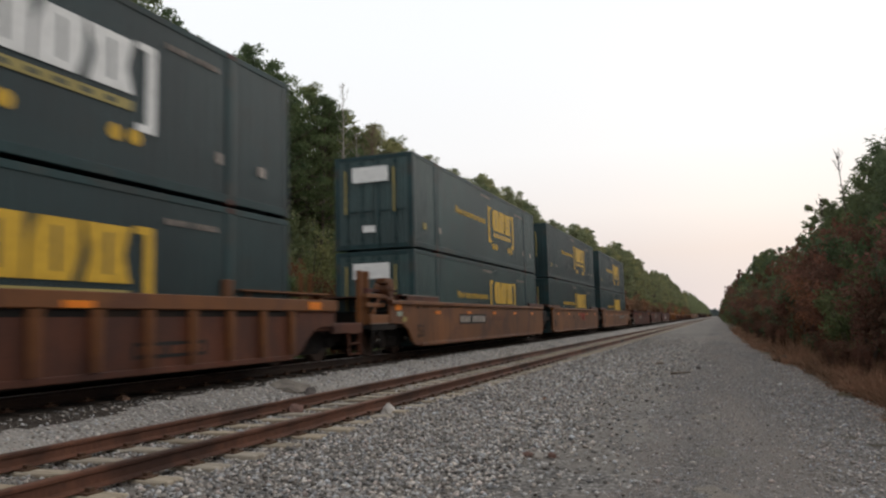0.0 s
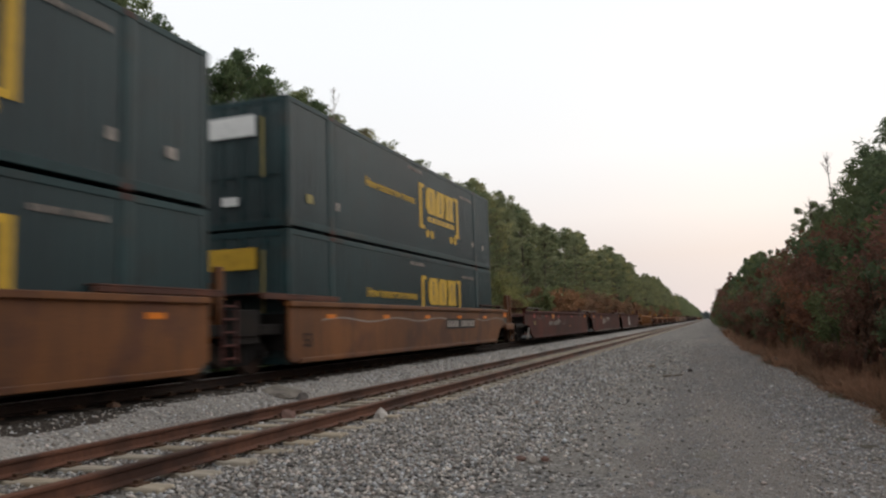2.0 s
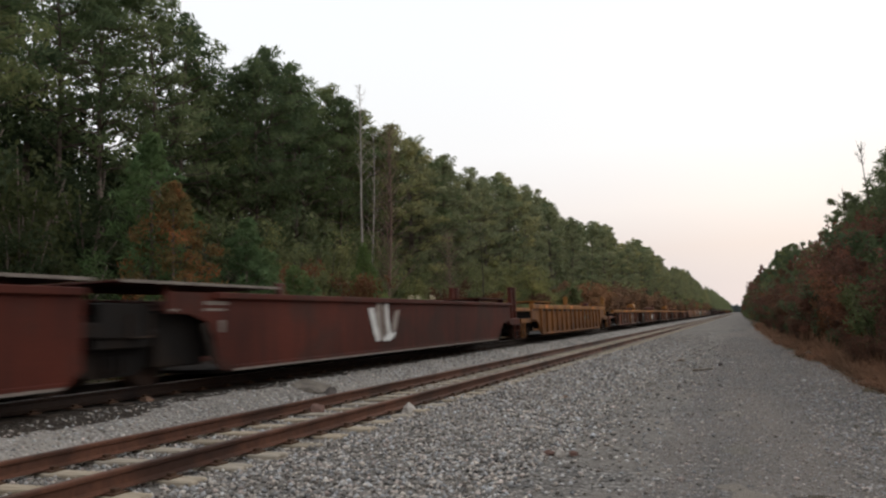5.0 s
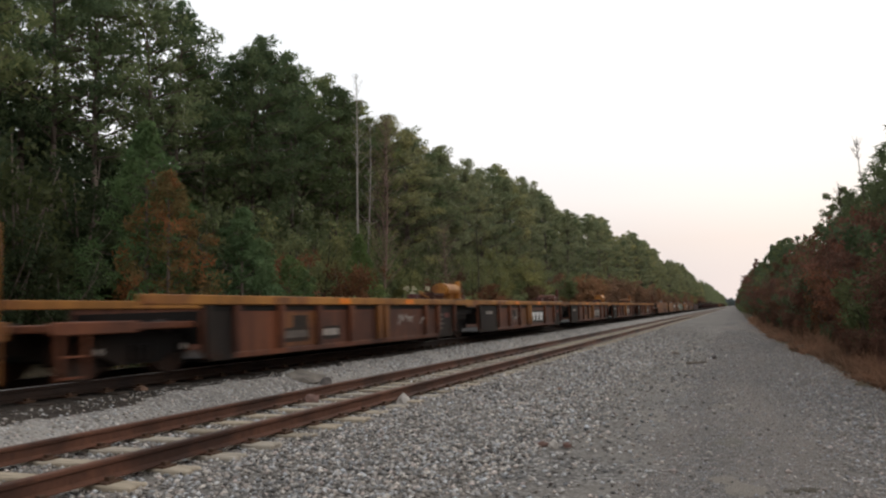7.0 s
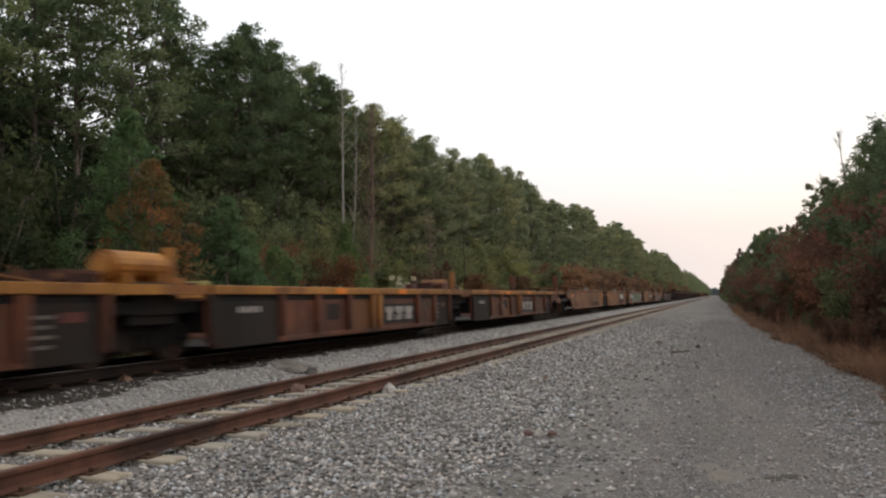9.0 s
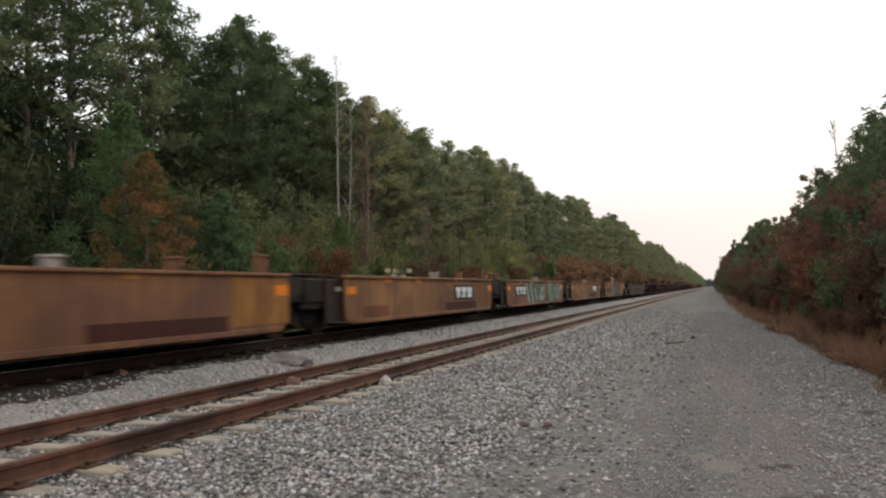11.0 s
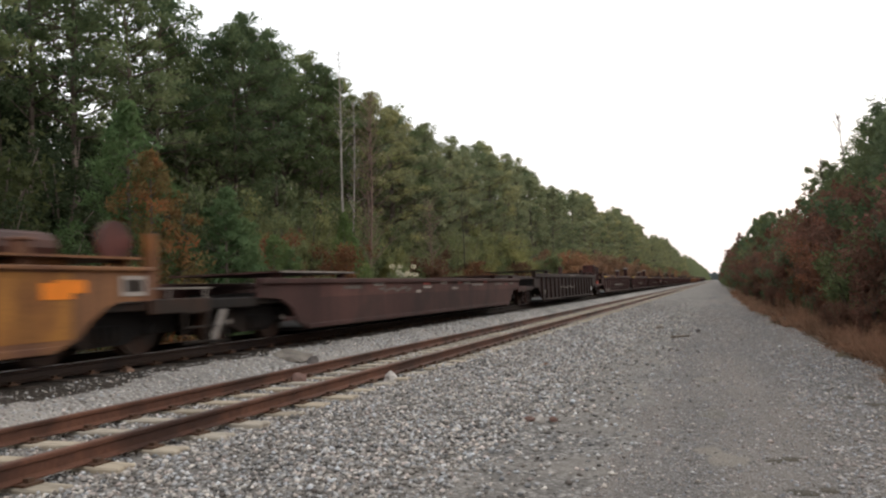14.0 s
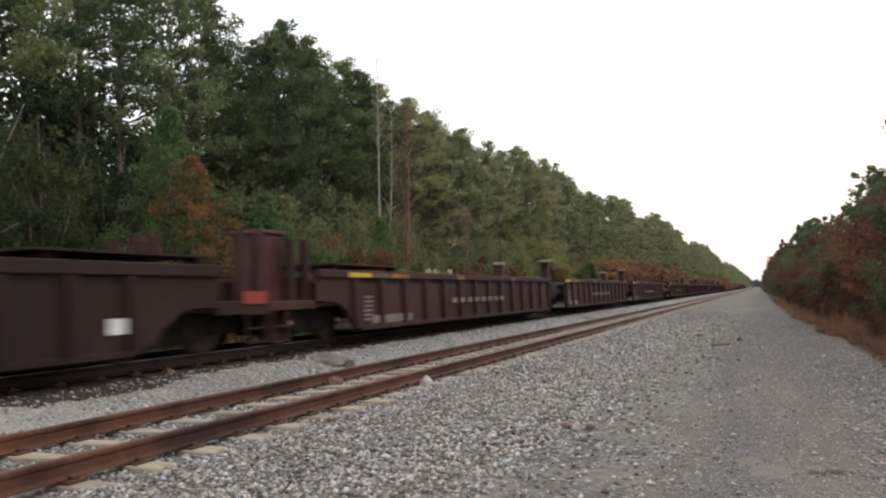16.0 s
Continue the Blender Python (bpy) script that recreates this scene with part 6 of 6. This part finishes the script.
def joined(name, plan, kinds, mat, woods, label):
    """Trees too deep in the wood to tell apart, as one object each for leaves and wood."""
    parts, leaves, n, k = ([], []), ([], []), 0, 0
    for which, x, y, z, s, a in plan:
        b, v, f = kinds[which]
        c, q = math.cos(a) * s, math.sin(a) * s
        turn = np.array(((c, q, 0), (-q, c, 0), (0, 0, s)))
        leaves[0].append(v @ turn + np.array((x, y, z)))
        leaves[1].append(f + n)
        n += len(v)
        t = np.array(b.v) @ turn + np.array((x, y, z))
        parts[0].append(t)
        parts[1] .append([tuple(i + k for i in face) for face in b.f])
        k += len(t)
    e = thing(name, pose(0, 0, 0), label, "wood", kind="stuff")
    tagged(part("crowns", cloud_mesh("crowns", np.concatenate(leaves[0]), np.concatenate(leaves[1]), mat), mat, e), kind="stuff")
    me = bpy.data.meshes.new("trunks")
    me.from_pydata(np.concatenate(parts[0]).tolist(), [], [q for p in parts[1] for q in p])
    me.materials.append(woods)
    tagged(part("trunks", me, woods, e), kind="stuff")


def plain_tree(height, bare, wide, clumps, per, size, seed):
    g = np.random.default_rng(seed)
    b = Build().tube((0, 0, 0), (0.1, 0, height * 0.95), 0.2, 0.04, 5)
    u = (np.arange(clumps) + g.random(clumps)) / clumps
    a, r = 2.4 * np.arange(clumps), wide * np.sin(np.pi * np.clip(0.25 + 0.75 * u, 0, 0.98)) * g.uniform(0.2, 1.1, clumps)
    cs = np.stack([r * np.cos(a), r * np.sin(a), height * (bare + (1 - bare) * u)], -1)
    return (b, *leaf_cloud(cs, g.uniform(0.55, 1.0, clumps), per, size, g, 0.7))


KINDS = [plain_tree(17, 0.42, 2.9, 40, 20, 0.24, 201), plain_tree(17.5, 0.36, 2.7, 40, 20, 0.24, 202), plain_tree(6.5, 0.05, 2.6, 34, 20, 0.22, 203),
         plain_tree(13, 0.03, 4.5, 60, 6, 1.3, 204), plain_tree(6.5, 0.05, 2.5, 52, 22, 0.12, 205)]
near, far, last = [q for q in deep if q[2] < 31], [q for q in deep if q[2] >= 31 and q[0] != 3], [q for q in deep if q[0] == 3]
joined("distant_wood", last, KINDS, HAZYWOOD, BARK, "distant wood closing the line, bluish haze painted in")
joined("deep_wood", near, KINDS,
       SHADELEAF, BARK, "dense wood of pines and undergrowth behind, shade painted in")
joined("far_wood", far, KINDS, HAZEPINE, BARK, "dense olive wood of pines farther on, haze painted in")
# undergrowth at the foot of the wood
y = 8.0
while y < 92:
    for x0, what, lo, hi in ((-22.5, OAKS, 0.7, 1.15), (-19.6, GREENS + BROWNS + GREENS, 0.7, 1.2), (-25.0, OAKS, 0.9, 1.3)):
        x = x0 + G.uniform(-1.2, 1.2)
        yy = y + G.uniform(-1.2, 1.2)
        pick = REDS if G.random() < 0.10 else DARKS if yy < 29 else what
        # room for the young pines and the dying one at the front
        if yy > 0.6 * -x and not (x > -21.2 and 16.5 < yy < 26):
            G.choice(pick)(x, yy, ground_z(x, yy) - 0.05, G.uniform(lo, hi), G.uniform(0, 360), BRUSH_GROUP)
    y += G.uniform(2.2, 3.4)
y = 93.0
while y < 400:
    for x0 in (-17.5, -20.0, -22.5):
        x, yy = x0 + G.uniform(-1.5, 1.0), y + G.uniform(-2, 2)
        kind = G.choice(FAROAKS + FARREDS * 3)
        kind(x, yy, ground_z(x, yy) - 0.05, G.uniform(0.8, 1.2) * (1.0 if kind in FAROAKS else 1.45), G.uniform(0, 360), BRUSH_GROUP)
    y += 3.4 * (1 + y / 250)
# trees and shrubs that stand out one by one
PINES[0](-27.5, 35.6, 0.0, 0.99, 75, WOOD_GROUP)
PINES[1](-27.5, 45.9, 0.0, 1.10, 190, WOOD_GROUP)
PINES[1](-27.0, 51.6, 0.0, 1.08, 10, WOOD_GROUP)
MIDPINES[0](-25.5, 52.4, 0.0, 1.01, 40, WOOD_GROUP)
MIDPINES[1](-25.5, 57.6, 0.0, 1.01, 250, WOOD_GROUP)
MIDPINES[2](-25.5, 64.4, 0.0, 1.02, 130, WOOD_GROUP)
YOUNGS[0](-18.6, 19.6, -0.3, 1.36, 30, BRUSH_GROUP)
RUSTS[0](-17.2, 19.1, -0.3, 1.10, 10, BRUSH_GROUP)
RUSTS[0](-17.0, 20.4, -0.3, 0.55, 140, BRUSH_GROUP)
DARKS[1](-17.6, 15.4, -0.3, 0.62, 50, BRUSH_GROUP)
CEDARS[0](-16.4, 21.9, -0.3, 1.18, 0, BRUSH_GROUP)
CEDARS[1](-16.6, 23.2, -0.3, 0.98, 20, BRUSH_GROUP)
CEDARS[0](-17.4, 27.6, -0.3, 0.80, 200, BRUSH_GROUP)
GREENS[1](-17.2, 29.2, -0.3, 0.9, 20, BRUSH_GROUP)
CEDARS[1](-16.8, 25.5, -0.3, 0.88, 80, BRUSH_GROUP)
DARKS[0](-18.2, 14.0, -0.3, 0.75, 40, BRUSH_GROUP)
REDS[1](-17.6, 32.2, -0.3, 1.12, 100, BRUSH_GROUP)
YOUNGS[1](-18.4, 34.6, -0.3, 0.95, 60, BRUSH_GROUP)
YOUNGS[0](-18.8, 36.4, -0.3, 0.78, 160, BRUSH_GROUP)
REDS[0](-18.0, 56.0, -0.3, 1.05, 200, BRUSH_GROUP)
BROWNS[1](-18.6, 47.0, -0.3, 1.25, 200, BRUSH_GROUP)


def bare_tree(name, x, y, height, lean, mat, label, seed, twigs=26, low=0.5, spread=0.55):
    """A dead tree: a pale tapering trunk with thin broken branches."""
    g = random.Random(seed)
    e = thing(name, pose(x, y, ground_z(x, y) - 0.05), label, "dead tree")
    pts = [Vector((lean[0] * u * height + 0.12 * math.sin(5 * u + seed), lean[1] * u * height, u * height)) for u in np.linspace(0, 1, 10)]
    b = Build()
    for i in range(9):
        b.tube(pts[i], pts[i + 1], 0.0065 * height * (1 - i / 9.6) + 0.008, 0.0065 * height * (1 - (i + 1) / 9.6) + 0.008, 7)
    part("trunk", b, mat, e)
    b = Build()
    for i in range(twigs):
        u = low + (1 - low) * (i + g.random()) / twigs
        base = pts[0].lerp(pts[9], min(u, 0.98))
        a, out = 2.4 * i, spread * (g.uniform(0.5, 2.2) * (1.15 - u) + 0.3)
        tip = base + Vector((math.cos(a) * out, math.sin(a) * out, out * g.uniform(0.5, 1.3)))
        b.tube(base, tip, 0.022, 0.006, 4)
        for k in range(3):
            q = base.lerp(tip, g.uniform(0.4, 1))
            b.tube(q, q + Vector((g.uniform(-.2, .2), g.uniform(-.2, .2), g.uniform(0.1, 0.4))), 0.010, 0.004, 3)
    part("branch_work", b, mat, e)
    return e


bare_tree("dead_tree", -22.0, 41.65, 17.3, (-0.012, -0.008), PALEBARK, "pale dead tree with thin bare branches", 3, 34, 0.62)
bare_tree("dead_tree", -22.2, 42.75, 14.4, (0.02, 0.012), PALEBARK, "pale dead tree leaning a little, with bare branches", 4, 26, 0.45)
bare_tree("dead_tree", -20.4, 41.4, 14.0, (0.02, 0.03), PINKTWIG, "brownish dead tree with many bare branches", 5, 130, 0.22, 1.15)
bare_tree("dead_tree", -20.5, 59.5, 10.5, (0.02, 0.035), TWIG, "dark leaning dead tree trunk", 6, 10, 0.7)
bare_tree("dead_tree", -19.5, 50.0, 8.0, (0.0, 0.0), PINKTWIG, "brownish bare sapling before the wood", 7, 80, 0.15, 1.0)

# pale seed heads behind the train
bl = [(-13.6 + G.uniform(-0.3, 0.3), 30.3 + 1.8 * i / 9 + G.uniform(-0.2, 0.2), 2.52 + 0.22 * math.sin(i * 2.0)) for i in range(10)]
v, f = leaf_cloud(bl, [0.16] * 10, 40, 0.05, np.random.default_rng(8), 0.8)
e = thing("seed_plant", pose(0, 0, 0), "pale flowering weed beside the far track", "weed")
part("seed_heads", cloud_mesh("seed_heads", v, f, BLOOM), BLOOM, e)
st = Build()
for x, y, z in bl:
    st.tube((-13.6, 31.2 + 0.4 * (y - 31.2), -0.3), (x, y, z), 0.02, 0.008, 4)
part("stems", st, TWIG, e)


# ---- the brush beside the road ----
ROAD_GROUP = "brush beside the road"


def side_x(y):
    return float(np.interp(y, (0, 20, 60, 120, 220, 500), (4.6, 4.4, 3.3, 2.9, 2.6, 2.4)))


def side_top(y):
    """How tall the brush beside the road stands."""
    return float(np.interp(y, (10, 20, 26, 36, 41, 47, 53, 62, 75, 95, 150, 300, 500), (8.3, 8.3, 8.8, 8.4, 7.4, 7.9, 6.5, 6.3, 7.9, 9.2, 10.8, 11.2, 11.5)))


y = 10.0
while y < 120:
    for dx, what, low, high in ((-0.7, ROADREDS + ROADBROWNS, 0.28, 0.40), (0.3, ROADREDS + ROADBROWNS + ROADREDS, 0.44, 0.58), (1.2, SIDEPINES, 0.60, 0.80), (2.4, SIDEPINES, 0.88, 1.04)):
        x, yy = side_x(y) + dx + G.uniform(-0.4, 0.4), y + G.uniform(-0.8, 0.8)
        if dx > 1 and yy > 45:
            what = FARSIDES[:1] + FARSIDES[1:2] * (dx < 2)
        kind = G.choice(what)
        tall = 4.2 if kind in ROADREDS else 3.8 if kind in ROADBROWNS else 7.2
        if x < 0.27 * yy + 1.0:
            kind(x, yy, ground_z(x, yy) - 0.05, side_top(yy) * G.uniform(low, high) / tall, G.uniform(0, 360), ROAD_GROUP)
    y += G.uniform(1.4, 2.2) * (1 + max(0, y - 40) / 50)
while y < 600:
    for dx, low in ((0.0, 0.55), (1.4, 0.86)):
        x, yy = side_x(y) + dx + G.uniform(-0.5, 0.5), y + G.uniform(-1, 1)
        G.choice(FARSIDES)(x, yy, ground_z(x, yy) - 0.05, side_top(yy) * low * G.uniform(0.88, 1.08) / 7.2, G.uniform(0, 360), ROAD_GROUP)
    y += 2.4 * (1 + y / 250)
# low brush among the dry grass
h = random.Random(31)
y = 13.0
while y < 62:
    x = max(edge(y) + 0.7, side_x(y) - 1.45) + h.uniform(-0.3, 0.5)
    kind = h.choice(ROADREDS + ROADBROWNS)
    kind(x, y, ground_z(x, y) - 0.04, h.uniform(0.16, 0.30), h.uniform(0, 360), ROAD_GROUP)
    y += h.uniform(0.9, 2.4)
bare_tree("dead_tree", 5.0, 33.5, 7.9, (0.0, 0.0), TWIG, "thin bare sapling above the brush", 12, 9, 0.90, 0.12)
bare_tree("dead_tree", 4.6, 36.5, 6.5, (0.0, 0.0), TWIG, "thin bare sapling above the brush", 13, 9, 0.86, 0.15)
# dry grass along the edge of the brush
g = np.random.default_rng(21)
tufts, n = 620, 19000
ty = 8.5 * (85 / 8.5) ** g.random(tufts)
tx = np.array([edge(b) for b in ty]) + 0.10 + np.abs(g.normal(size=tufts)) * 0.75
th = 0.10 + 0.30 * g.random(tufts) ** 2.0
# thicker, taller tussocks here and there
tall = np.array([lump(a, b, 1.1) > 0.22 for a, b in zip(tx, ty)])
th = np.where(tall, th * 2.3, th)
k = g.integers(0, tufts, n)
x, y = tx[k] + g.normal(size=n) * 0.11, ty[k] + g.normal(size=n) * 0.13
z = np.array([ground_z(a, b) for a, b in zip(x, y)]) - 0.02
w = 0.009 * np.interp(y, (9, 60), (1, 3))
a = 6.2832 * g.random(n)
p = np.stack([x, y, z], -1)
side = np.stack([np.cos(a), np.sin(a), 0 * a], -1) * w[:, None]
hgt = th[k] * (0.5 + 0.6 * g.random(n))
tip = p + np.stack([(x - tx[k]) * 1.9 + g.normal(size=n) * 0.14, (y - ty[k]) * 1.9 + g.normal(size=n) * 0.14, hgt], -1)
v = np.stack([p - side, p + side, tip], 1).reshape(-1, 3)
tagged(cloud("dry_grass", v, np.arange(3 * n).reshape(n, 3), STRAW), "reddish dry grass tufts along the road's edge", "grass", kind="stuff")
# fallen leaves between the grass and the road
n = 19000
y = 10.5 * (60 / 10.5) ** g.random(n)
x = np.array([edge(b) for b in y]) + np.abs(g.normal(size=n)) * 0.34 - 0.12 + 1.6 * g.random(n) ** 1.5
z = np.array([max(ground_z(a, b), road_z(a, b)) for a, b in zip(x, y)]) + 0.012
v, f = leaf_cloud(np.stack([x, y, z], -1), np.full(n, 0.03), 1, 0.035, g, 0.3, 0.5)
tagged(cloud("leaf_litter", v, f, BROWNLEAF), "fallen brown leaves along the road's edge", "leaves", kind="stuff")

# ---- small things on the stone ----
rock("rock", -5.02, 10.85, 0.15, 0.10, 0.09, 0.11, PALEROCK, "pale rock leaning on the near rail", 1)
rock("rock", -6.52, 10.5, 0.16, 0.17, 0.13, 0.12, REDROCK, "brownish rock between the rails", 2)
rock("dirt_mound", -8.02, 12.55, 0.24, 0.42, 0.52, 0.20, GREYROCK, "pale dusty mound of grit beside the track", 3, "mound")
rock("rock", -7.62, 12.75, 0.20, 0.16, 0.26, 0.13, DARKROCK, "dark rock beside the dusty mound", 13)
rock("rock", -8.60, 8.98, 0.47, 0.10, 0.14, 0.085, BROWNROCK, "rust-brown rock beside the train's rail", 14)
rock("rock", -3.2, 13.9, 0.05, 0.07, 0.08, 0.05, BROWNROCK, "brown rock on the ballast slope", 15)
rock("rock", -2.16, 8.45, 0.02, 0.085, 0.05, 0.038, REDROCK, "reddish rock on the ballast slope", 4)
rock("rock", -2.02, 8.40, 0.02, 0.06, 0.05, 0.062, PALEROCK, "small pale rock on the ballast slope", 5)
rock("rock", -1.89, 8.5, 0.02, 0.055, 0.04, 0.036, REDROCK, "reddish rock on the ballast slope", 6)
rock("rock", -0.70, 23.6, 0.0, 0.075, 0.07, 0.07, DARKROCK, "dark stone on the road", 7)
rock("rock", 1.95, 27.5, 0.0, 0.18, 0.15, 0.14, WOOD, "dark clod at the road's edge", 8)
rock("rock", -2.0, 26.0, 0.0, 0.16, 0.14, 0.05, WOOD, "dark clod on the road", 9)
o = part("branch", Build().tube((-1.35, 21.4, 0.03), (-0.85, 21.7, 0.04), 0.03, 0.02, 6), WOOD, None)
tagged(o, "short grey stick lying on the road", "stick")


def patch(name, x, y, sx, sy, mat, label, seed):
    k, pts = 22, []
    for i in range(k):
        a = 6.2832 * i / k
        r = 1 + 0.35 * noise.noise(Vector((math.cos(a) * 1.3 + seed, math.sin(a) * 1.3, 0)))
        pts.append((x + sx * r * math.cos(a), y + sy * r * math.sin(a)))
    v = [(x, y, road_z(x, y) + 0.012)] + [(x + 0.6 * (p - x), y + 0.6 * (q - y), road_z(x + 0.6 * (p - x), y + 0.6 * (q - y)) + 0.008) for p, q in pts] + [(p, q, road_z(p, q) - 0.012) for p, q in pts]
    f = [(0, 1 + i, 1 + (i + 1) % k) for i in range(k)] + [(1 + i, 1 + k + i, 1 + k + (i + 1) % k, 1 + (i + 1) % k) for i in range(k)]
    me = bpy.data.meshes.new(name)
    me.from_pydata(v, [], f)
    me.materials.append(mat)
    me.polygons.foreach_set("use_smooth", [True] * len(f))
    return tagged(new(name, me), label, "dirt", kind="structure")


for px, py, a, b, k, m in ((-0.03, 7.0, 0.24, 0.36, 1, DIRT), (-0.20, 7.35, 0.16, 0.25, 2, DIRT), (0.12, 5.85, 0.20, 0.22, 15, DIRT), (-0.25, 12.6, 0.30, 0.5, 14, DIRT), (-0.15, 9.3, 0.22, 0.45, 16, DIRT),
                          (0.50, 7.12, 0.16, 0.12, 4, DARKDIRT), (0.36, 7.02, 0.10, 0.08, 5, DARKDIRT), (0.48, 6.0, 0.15, 0.12, 7, DARKDIRT), (0.66, 6.12, 0.10, 0.10, 8, DARKDIRT),
                          (1.46, 10.7, 0.16, 0.26, 11, DARKDIRT), (1.66, 10.1, 0.18, 0.16, 12, DARKDIRT), (1.56, 9.3, 0.12, 0.14, 13, DARKDIRT), (1.28, 11.3, 0.08, 0.22, 17, DARKDIRT)):
    patch("dirt_patch", px, py, a, b, m, "bare sandy dirt showing through the gravel" if m is DIRT else "damp dark dirt and debris on the gravel", k)


# ---- the train rolls by ----
def motions():
    for e, y, z in RIDERS:
        walk(e, [(0.5 * k, pose(TX, y - V * 0.5 * k, z)) for k in range(33)])


motions()
